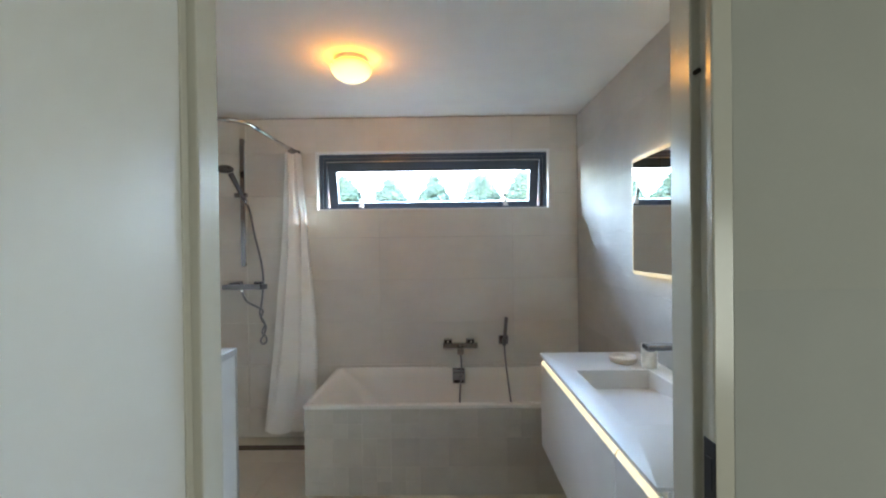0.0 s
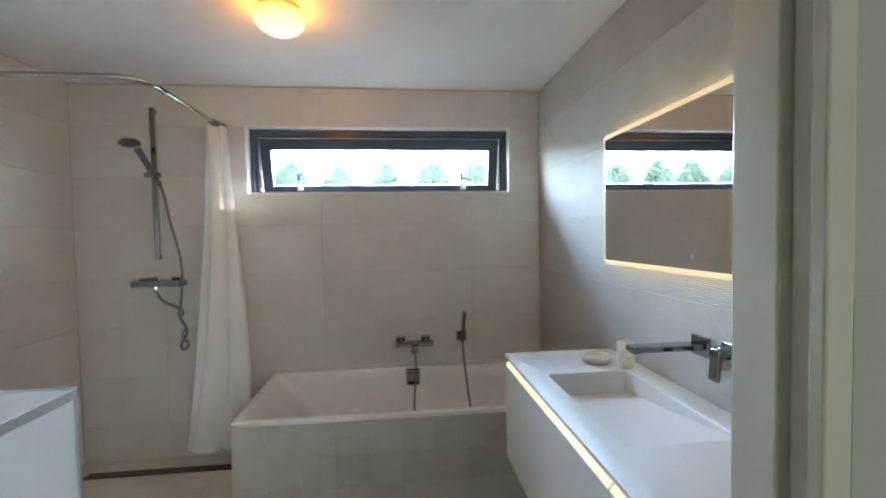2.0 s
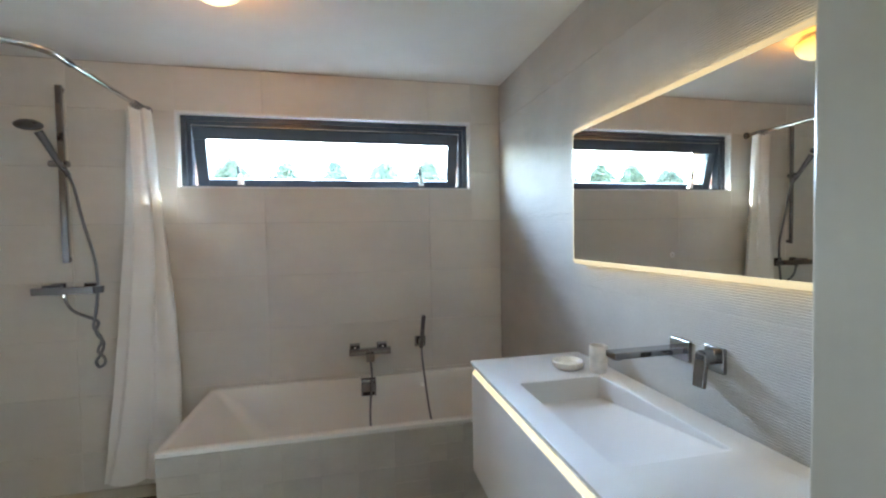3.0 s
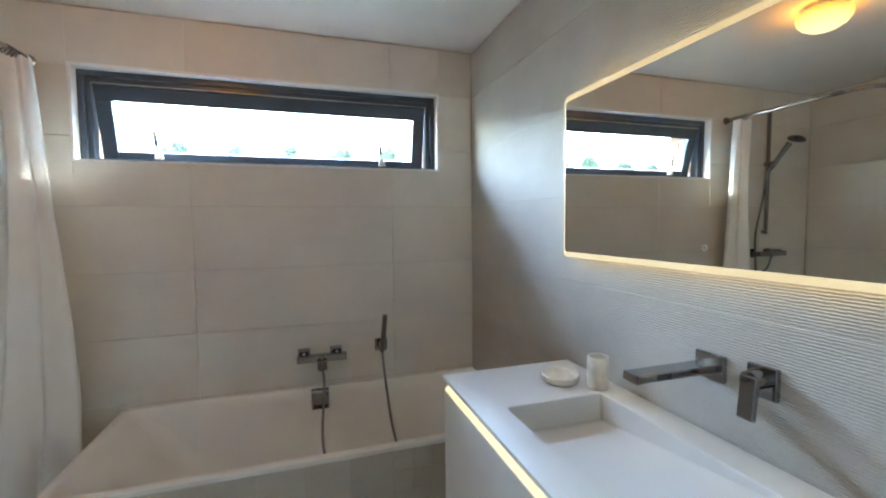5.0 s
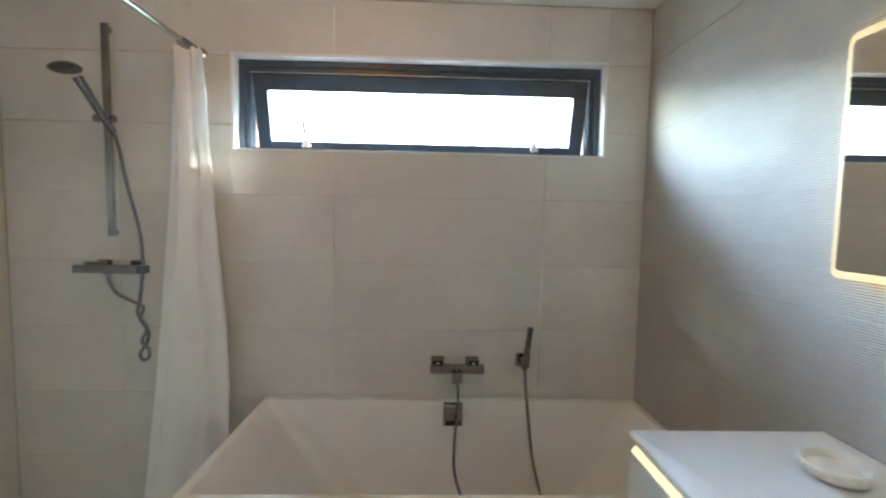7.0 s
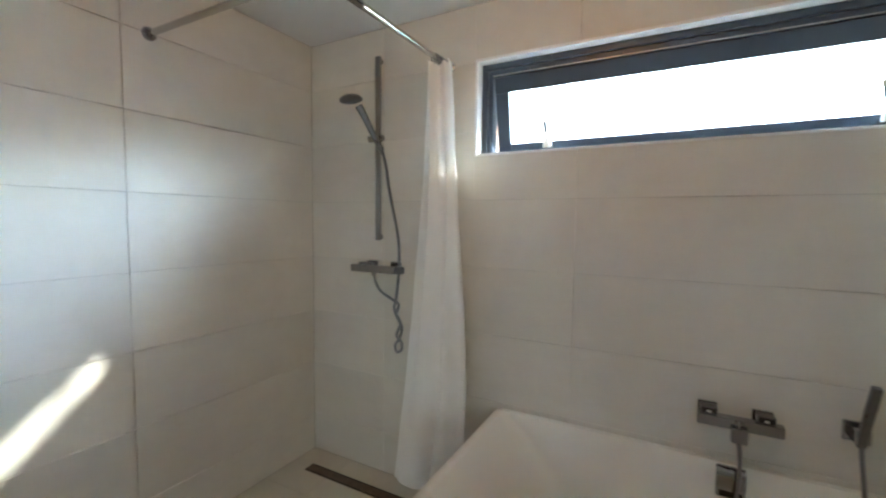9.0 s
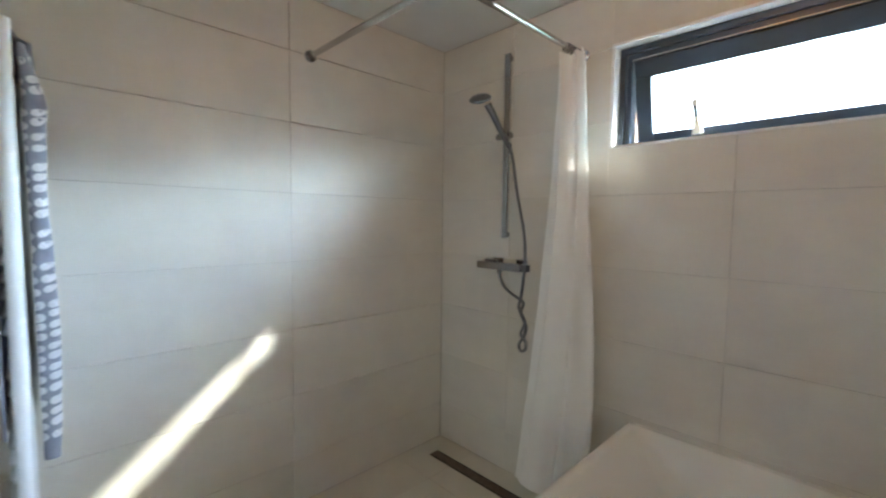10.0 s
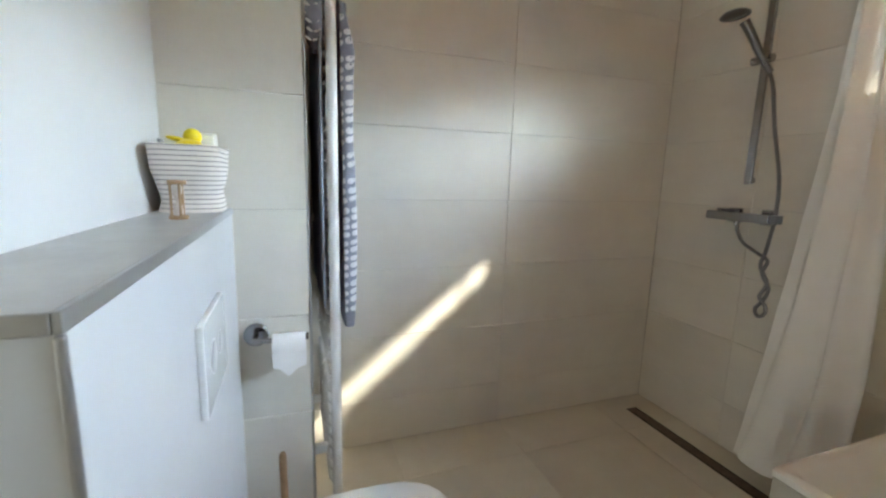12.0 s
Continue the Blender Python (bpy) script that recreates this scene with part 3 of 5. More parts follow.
# ---- door ----
def door():
    d = thing("door_1", (-0.25, 0.82, 0), "white lacquered door standing open into the hallway, cream painted frame", "door", kind="structure")
    for s, x in ((-1, -0.2225), (1, 0.596)):
        part("stop", box(x, x + s * 0.03, 0.859, YF + 0.003, 0, 2.095, 0.003), FRAME_PAINT, d, "cream painted frame stop")
        part("lining", box(x + s * 0.0145, x + s * 0.045, 0.8345 if s > 0 else 0.838, 0.8585, 0, 2.11, 0.003), FRAME_PAINT, d)
    part("bead", box(0.605, 0.637, 0.8162, 0.834, 0, 2.11, 0.003), FRAME_PAINT, d)
    part("head_stop", box(-0.2225, 0.596, 0.859, YF + 0.003, 2.095, 2.13, 0.003), FRAME_PAINT, d)
    part("head_lining", box(-0.238, 0.612, 0.790, 0.8585, 2.11, 2.13, 0.003), FRAME_PAINT, d)
    strike = part("strike_plate", box(0.6030, 0.6055, 0.8125, 0.842, 0.885, 1.097, 0.001, 1), GASKET, d, "dark steel strike plate")
    part("latch_hole", box(0.6020, 0.6045, 0.820, 0.836, 0.915, 0.995, 0.001, 1), STEEL, strike)
    part("latch_hole", box(0.6020, 0.6045, 0.820, 0.836, 1.02, 1.07, 0.001, 1), GASKET, strike)
    part("buffer", tube([(0.604, 0.848, 1.690), (0.604, 0.862, 1.690)], 0.0042, 8), GASKET, d, "small rubber buffer")
    leaf = part("door_leaf", box(-0.277, -0.237, 0.01, 0.836, 0.012, 2.10, 0.003), LACQUER, d, "glossy white door leaf, open")
    for z in (0.25, 1.05, 1.85):
        part("hinge", tube([(-0.245, 0.842, z - 0.045), (-0.245, 0.842, z + 0.045)], 0.007, 10), STEEL, leaf)
    part("door_handle", tube([(-0.236, 0.06, 1.05), (-0.19, 0.06, 1.05), (-0.183, 0.08, 1.05), (-0.183, 0.18, 1.05)], 0.009, 10, 3), STEEL, leaf, "steel lever handle")


door()


# ---- bath ----
BX0, BX1, BY0, BZ = -0.633, XR - 0.003, 2.522, 0.516


def bathtub():
    b = thing("bathtub", (0.26, 2.9, 0), "built-in cream white acrylic bath behind a patchwork-tiled front", "bathtub")
    o = (BX0, BX1, BY0, YB - 0.002)
    r = 0.012
    rings = [ring_of(o[0] + 0.004, o[1] - 0.001, o[2] + 0.004, o[3] - 0.001, BZ - 0.024, r),
             ring_of(o[0], o[1], o[2], o[3], BZ - 0.020, r), ring_of(o[0], o[1], o[2], o[3], BZ - 0.004, r),
             ring_of(o[0] + 0.004, o[1] - 0.003, o[2] + 0.004, o[3] - 0.003, BZ, r)]
    inner = [(0.030, 0.030, 0.030, 0.030, 0.0, 0.03), (0.038, 0.036, 0.036, 0.036, -0.008, 0.035), (0.10, 0.06, 0.047, 0.047, -0.07, 0.06),
             (0.20, 0.12, 0.062, 0.062, -0.19, 0.09), (0.32, 0.19, 0.085, 0.085, -0.34, 0.11), (0.40, 0.25, 0.13, 0.13, -0.41, 0.12), (0.52, 0.36, 0.24, 0.24, -0.425, 0.10)]
    for l, rt, f, k, dz, rad in inner:
        rings.append(ring_of(o[0] + l, o[1] - rt, o[2] + f, o[3] - k, BZ + dz, rad))
    part("tub", loft(rings, bottom=False), ACRYLIC, b, "smooth cream white tub", smooth=True)
    core = box(BX0 + 0.014, BX1, BY0 + 0.014, BY0 + 0.025, 0, BZ - 0.025)
    front = part("front_panel", core, GROUT, b, "front panel of beige patchwork tiles")
    side = part("side_panel", box(BX0 + 0.014, BX0 + 0.025, BY0 + 0.025, YB - 0.002, 0, BZ - 0.025), GROUT, b, "tiled side panel")
    rng = random.Random(5)
    # patchwork: squares of one module, some split into halves and quarters
    mod = 0.1635
    base = pose(*(-Vector((0.26, 2.9, 0)))) @ pose(0, BY0 + 0.006, 0)
    for i in range(11):
        for j in range(4):
            u0, v1 = BX0 + 0.006 + i * mod, BZ - 0.026 - j * mod
            u1, v0 = min(u0 + mod, BX1), max(v1 - mod, 0.001)
            kind = rng.choice("SSSVHSQ")
            um, vm = u0 + mod / 2, v1 - mod / 2
            us, vs = [u0, u1], [v0, v1]
            if kind in "VQ" and um < u1 - 0.01:
                us = [u0, um, u1]
            if kind in "HQ" and vm > v0 + 0.01:
                vs = [v0, vm, v1]
            for a, c in zip(us, us[1:]):
                lay(front, base, [a, c], vs, PATCH, joint=0.0008, lift=rng.uniform(0, 0.0038), names="patch_tile")
    for j in range(2):
        sb = pose(*(-Vector((0.26, 2.9, 0)))) @ pose(BX0 + 0.006, 0, 0, 0, 0, -90)
        lay(side, sb, [-YB + 0.002, -BY0 - 0.014], [0.001, 0.221, BZ - 0.026], TILE)
    prof = [(3.216, 0.415), (3.197, 0.415), (3.194, 0.45), (3.194, 0.482)] + [(3.194 + 0.036 * (1 - math.cos(radians(a))), 0.482 + 0.040 * math.sin(radians(a))) for a in (15, 30, 45, 60, 75)] + [(3.222, 0.50)]
    ov = part("overflow_plate", loft([[(x, py, pz) for py, pz in prof] for x in (0.222, 0.310)]), CHROME, b, "square chrome overflow plate", smooth=True)
    part("overflow_slot", box(0.232, 0.300, 3.193, 3.197, 0.418, 0.440, 0.001, 1), GASKET, ov)
    part("drain_plug", lathe([(0, 0.006), (0.03, 0.006), (0.036, 0.0)], (0.30, 2.9, BZ - 0.424), 24), CHROME, b, "chrome drain plug")


bathtub()


def bath_mixer():
    m = thing("bath_mixer", (0.28, YB, 0.69), "wall-mounted angular chrome bath mixer with a hanging hose", "tap")
    part("body", box(0.155, 0.405, 3.185, 3.222, 0.668, 0.706, 0.003), CHROME, m, smooth=False)
    for x in (0.19, 0.355):
        part("wall_plate", box(x - 0.03, x + 0.03, YB - 0.012, YB, 0.665, 0.725, 0.002), CHROME, m)
        part("inlet", tube([(x, YB - 0.012, 0.69), (x, 3.22, 0.69)], 0.013, 12), CHROME, m)
        part("knob", box(x - 0.026, x + 0.026, 3.19, 3.236, 0.708, 0.732, 0.003), STEEL, m, "dark square knob")
        part("knob_window", box(x - 0.022, x + 0.022, 3.187, 3.1895, 0.711, 0.7285, 0.0008, 1), GASKET, m, "glossy black knob face")
        part("knob_mark", box(x - 0.006, x + 0.007, 3.186, 3.1875, 0.714, 0.7215, 0.0006, 1), WHITE_TRIM, m, "small white mark")
    part("outlet", box(0.256, 0.304, 3.165, 3.205, 0.630, 0.682, 0.003), CHROME, m)
    part("diverter", lathe([(0, 0), (0.007, 0), (0.007, 0.006), (0.010, 0.009), (0.0115, 0.014), (0.010, 0.020), (0.005, 0.024), (0, 0.0245)], (0.278, 3.178, 0.682), 18), CHROME, m, "round chrome diverter knob", smooth=True)
    part("hose", tube([(0.278, 3.187, 0.642), (0.286, 3.182, 0.58), (0.284, 3.176, 0.48), (0.272, 3.170, 0.33), (0.278, 3.150, 0.20), (0.33, 3.08, 0.108), (0.45, 3.0, 0.102), (0.60, 3.03, 0.104), (0.668, 3.10, 0.13)], 0.0065, 8, 6), HOSE, m, "grey metal shower hose", smooth=True)


def bath_hand_shower():
    h = thing("bath_hand_shower", (0.60, YB, 0.71), "slim chrome stick hand shower in its wall holder", "hand shower")
    part("wall_plate", box(0.566, 0.634, YB - 0.014, YB, 0.680, 0.745, 0.003), CHROME, h)
    part("clip", box(0.582, 0.622, YB - 0.062, YB - 0.014, 0.690, 0.735, 0.004), CHROME, h)
    stick = turned(box(-0.012, 0.012, -0.011, 0.011, -0.02, 0.20, 0.004), Matrix.Translation((0.600, YB - 0.056, 0.700)) @ Matrix.Rotation(radians(14), 4, "X") @ Matrix.Rotation(radians(3), 4, "Y"))
    part("handset", stick, STEEL, h, "dark brushed stick handset")
    part("hose", tube([(0.601, YB - 0.052, 0.684), (0.604, 3.20, 0.60), (0.618, 3.193, 0.46), (0.64, 3.18, 0.28), (0.665, 3.14, 0.15), (0.668, 3.10, 0.13)], 0.0065, 8, 6), HOSE, h, "grey metal shower hose", smooth=True)


bath_mixer()
bath_hand_shower()


# ---- vanity ----
VX, VY0, VY1, VZ = 0.655, 1.105, 2.297, 0.862


def vanity():
    v = thing("vanity_cabinet", (0.9, 1.7, 0.395), "wall-hung matt white vanity cabinet with two drawers and a lit grip", "cabinet")
    for y in (VY0 + 0.002, VY1 - 0.020):
        part("end_panel", box(VX + 0.028, XR, y, y + 0.018, 0.397, 0.8485, 0.001, 1), CABINET, v)
    part("bottom_panel", box(VX + 0.028, XR, VY0 + 0.0205, VY1 - 0.0205, 0.397, 0.415), CABINET, v)
    part("grip_rail", box(VX + 0.0285, VX + 0.045, VY0 + 0.0205, VY1 - 0.0205, 0.70, 0.8485), CABINET, v)
    for a, b in ((VY0 + 0.003, 1.352), (1.357, VY1 - 0.003)):
        bm = bmesh.new()
        prof = [(VX + 0.006, 0.395), (VX + 0.027, 0.395), (VX + 0.027, 0.826), (VX + 0.022, 0.826), (VX + 0.006, 0.806)]
        rings = [[bm.verts.new((x, y, z)) for x, z in prof] for y in (a, b)]
        for i in range(5):
            bm.faces.new((rings[0][i], rings[0][(i + 1) % 5], rings[1][(i + 1) % 5], rings[1][i]))
        bm.faces.new(rings[0])
        bm.faces.new(rings[1][::-1])
        d = part("drawer_front", bm, CABINET, v, "matt white drawer front")
        strip = turned(box(-0.0015, 0.0015, a + 0.002, b - 0.002, -0.0085, 0.0085), Matrix.Translation((VX + 0.0125, 0, 0.8172)) @ Matrix.Rotation(radians(38.7), 4, "Y"))
        part("light_strip", strip, LED_STRIP, d, "warm white light strip")
    return v


def washbasin():
    w = thing("washbasin_top", (0.9, 1.7, 0.85), "matt white solid-surface washbasin top with a rectangular basin", "washbasin")
    x0, x1, y0, y1 = VX, XR - 0.002, VY0, VY1
    bx0, bx1, by0, by1 = 0.747, 1.062, 1.435, 1.990
    z, zb = VZ, VZ - 0.013
    def ring(a, b, c, d, h, r=0.004):
        return ring_of(a, b, c, d, h, r, 3)
    rings = [ring(x0 + 0.004, x1 - 0.004, y0 + 0.004, y1 - 0.004, zb), ring(x0, x1, y0, y1, zb + 0.002), ring(x0, x1, y0, y1, z - 0.002), ring(x0 + 0.002, x1 - 0.002, y0 + 0.002, y1 - 0.002, z),
             ring(bx0 - 0.002, bx1 + 0.002, by0 - 0.002, by1 + 0.002, z, 0.01), ring(bx0, bx1, by0, by1, z - 0.003, 0.01)]
    # the floor of the basin rises from the drain end to the counter

    def slope(y):
        return z - 0.006 - 0.074 * (y - by0) / (by1 - by0)
    low = [(x, y, slope(y)) for x, y, _ in ring(bx0 + 0.006, bx1 - 0.006, by0 + 0.012, by1 - 0.008, 0, 0.010)]
    low2 = [(x, y, slope(y) - 0.003) for x, y, _ in ring(bx0 + 0.013, bx1 - 0.013, by0 + 0.022, by1 - 0.016, 0, 0.008)]
    part("counter", loft(rings, bottom=False, top=False), SOLID, w, "flat white counter slab", smooth=True)
    part("bowl", loft([rings[-1], low, low2], bottom=False), SOLID, w, "sloping rectangular basin", smooth=True)


def basin_tap():
    t = thing("basin_spout", (XR, 1.70, 1.035), "wall-mounted angular chrome basin spout", "tap")
    part("wall_plate", box(XR - 0.012, XR + 0.001, 1.662, 1.738, 0.998, 1.062, 0.002), CHROME, t)
    sp = box(0.908, XR - 0.010, 1.673, 1.721, 1.022, 1.041, 0.0025)
    part("spout", sp, CHROME, t)
    part("aerator", box(0.914, 0.94, 1.682, 1.712, 1.0175, 1.0225, 0.001, 1), STEEL, t)
    l = thing("basin_lever", (XR, 1.576, 1.035), "square chrome wall lever beside the spout", "tap")
    part("wall_plate", box(XR - 0.012, XR + 0.001, 1.544, 1.608, 1.000, 1.070, 0.002), CHROME, l)
    part("cartridge", tube([(XR - 0.012, 1.576, 1.042), (XR - 0.05, 1.576, 1.042)], 0.021, 20), CHROME, l, smooth=True)
    part("lever", turned(box(-0.007, 0.007, -0.0170, 0.0170, -0.080, 0.012, 0.002), Matrix.Translation((1.098, 1.566, 1.045)) @ Matrix.Rotation(radians(6), 4, "Y")), CHROME, l)


def mirror():
    m = thing("wall_mirror", (XR, 1.69, 1.54), "large rectangular mirror with a warm lit frosted edge", "mirror")
    y0, y1, z0, z1 = 1.085, 2.280, 1.257, 1.829
    xf = 1.122

    def ringx(a, b, c, d, x, r):
        return [(x, py, pz) for py, pz, _ in ring_of(a, b, c, d, 0, r, 4)]
    e = 0.019
    band = loft([ringx(y0, y1, z0, z1, xf + 0.012, 0.02), ringx(y0, y1, z0, z1, xf + 0.001, 0.02), ringx(y0 + 0.001, y1 - 0.001, z0 + 0.001, z1 - 0.001, xf, 0.02), ringx(y0 + 0.010, y1 - 0.010, z0 + e, z1 - e, xf, 0.012)], True, False)
    part("light_frame", band, LED, m, "warm lit frosted edge band")
    q = 0.035
    part("back_box", box(xf + 0.0125, XR + 0.001, y0 + q, y1 - q, z0 + q, z1 - q), WHITE_TRIM, m)
    for a, b, c, d in ((y0 + q, y1 - q, z0 + q - 0.004, z0 + q - 0.001), (y0 + q, y1 - q, z1 - q + 0.001, z1 - q + 0.004), (y0 + q - 0.004, y0 + q - 0.001, z0 + q, z1 - q), (y1 - q + 0.001, y1 - q + 0.004, z0 + q, z1 - q)):
        part("back_light", box(xf + 0.014, XR - 0.006, a, b, c, d), BACK_LED, m, "warm light strip behind the mirror")
    part("glass", loft([ringx(y0 + 0.010, y1 - 0.010, z0 + e, z1 - e, xf + 0.012, 0.012), ringx(y0 + 0.010, y1 - 0.010, z0 + e, z1 - e, xf, 0.012)]), MIRROR, m, "clear mirror glass")
    part("touch_switch", lathe([(0.0075, 0), (0.0075, 0.0008), (0.0055, 0.0008), (0.0055, 0)], (xf - 0.0009, 1.70, 1.318), 20, "X"), BOTTLE, m, "small round touch switch")


def cup():
    c = thing("tumbler", (1.082, 2.028, VZ), "cream marble tumbler on the washbasin top", "cup")
    part("body", lathe([(0, 0.0), (0.029, 0.0), (0.032, 0.003), (0.033, 0.050), (0.033, 0.098), (0.031, 0.101), (0.028, 0.099), (0.027, 0.05), (0.026, 0.012), (0, 0.010)], (1.082, 2.028, VZ), 40), MARBLE, c, smooth=True)
    d = thing("soap_dish", (1.0, 2.11, VZ), "round cream stone soap dish on the washbasin top", "soap dish")
    part("body", lathe([(0, 0.0), (0.046, 0.0), (0.056, 0.006), (0.061, 0.016), (0.061, 0.026), (0.057, 0.029), (0.052, 0.026), (0.046, 0.016), (0.03, 0.012), (0, 0.011)], (1.0, 2.11, VZ), 48), MARBLE, d, smooth=True)


vanity()
washbasin()
basin_tap()
mirror()
cup()


# ---- ceiling lamp ----
def ceiling_lamp():
    l = thing("ceiling_lamp", (-0.285, 2.31, ZC), "round opal glass ceiling lamp, lit warm orange", "lamp")
    part("base", lathe([(0, 0), (0.074, 0), (0.074, -0.016), (0.07, -0.02), (0, -0.02)], (-0.285, 2.31, ZC), 40), WHITE_TRIM, l, smooth=True)
    prof = [(0.062, -0.016), (0.088, -0.022), (0.102, -0.034), (0.105, -0.046), (0.100, -0.066), (0.084, -0.088), (0.058, -0.104), (0.03, -0.111), (0, -0.113)]
    part("shade", lathe(prof, (-0.285, 2.31, ZC), 48), SHADE, l, "lit opal glass shade", smooth=True).visible_shadow = False


ceiling_lamp()


# ---- shower ----
def curtain_rod():
    r = thing("curtain_rod", (-0.9, 2.413, 2.105), "bent chrome shower curtain rod under the ceiling", "curtain rod")
    cx, cy, z, k = -0.905, 2.413, 2.105, 0.13
    pts = [(XL + 0.004, cy, z), (-1.4, cy, z)] + [(cx - k + k * math.sin(a), cy + k - k * math.cos(a), z) for a in [radians(9 * i) for i in range(11)]] + [(cx, 2.9, z), (cx, YB - 0.003, z)]
    part("tube", tube(pts, 0.0125, 14), POLISHED, r, smooth=True)
    part("flange", lathe([(0.026, 0), (0.026, 0.006), (0.016, 0.012), (0.016, 0.03)], (XL, cy, z), 24, "X"), CHROME, r, smooth=True)
    part("flange", lathe([(0.026, 0), (0.026, -0.006), (0.016, -0.012), (0.016, -0.03)], (cx, YB, z), 24, "Y"), CHROME, r, smooth=True)
    part("sleeve", tube([(cx, 2.56, z), (cx, 2.62, z)], 0.0138, 14), CHROME, r)


def shower_curtain():
    c = thing("shower_curtain", (-0.9, 3.12, 0.1), "white cloth shower curtain drawn together beside the window", "curtain")
    bm = bmesh.new()
    rows, cols = 60, 150
    top, bottom = 2.082, 0.105
    rng = random.Random(3)
    ph = [rng.uniform(0, 6.28) for _ in range(6)]
    grid = []
    for i in range(rows + 1):
        v = i / rows
        z = top + (bottom - top) * v
        line = []
        # half-width of the bunch in x and its depth in y, widening downwards
        left = -0.955 - 0.178 * v ** 1.7
        right = -0.826 + 0.066 * min(1, v * 1.35) + 0.02 * math.sin(v * 2.5)
        for j in range(cols + 1):
            u = j / cols
            n = 2.3
            fold = math.sin(2 * math.pi * n * u + ph[0] + 0.7 * math.sin(2.2 * v + ph[1]) + 0.8 * math.sin(5 * u + ph[2]))
            amp = 0.034 - 0.004 * v + 0.008 * math.sin(7 * u + 3 * v)
            x = left + (right - left) * u + 0.012 * math.sin(2 * math.pi * 2.3 * u + 4 * v + ph[3]) * (0.3 + v) + 0.006 * noise.noise((u * 9, v * 7, 3.1))
            y = 3.135 + amp * fold * (0.75 + 0.25 * math.sin(2 * math.pi * 1.7 * u + ph[4])) + 0.012 * noise.noise((u * 6, v * 5, 0.4)) - 0.03 * v * (1 - u)
            y = min(y, YB - 0.012)
            zz = z + 0.006 * math.sin(11 * u + ph[5]) * v - 0.004 * abs(math.sin(math.pi * 8 * u)) * (1 - v)
            line.append(bm.verts.new((x, y, zz)))
        grid.append(line)
    for a, b in zip(grid, grid[1:]):
        for j in range(cols):
            bm.faces.new((a[j], a[j + 1], b[j + 1], b[j]))
    cl = part("cloth", bm, CURTAIN, c, "creased white curtain cloth", smooth=True)
    cl.data.set_sharp_from_angle(angle=radians(180))
    for k in range(5):
        y = 3.125 + 0.022 * k
        ring_pts = [(-0.905 + 0.017 * math.cos(a), y + 0.003 * math.sin(2 * a), 2.098 + 0.022 * math.sin(a)) for a in [2 * math.pi * i / 14 for i in range(15)]]
        part("ring", tube(ring_pts, 0.0025, 6, caps=False), STEEL, c, "dark curtain ring")


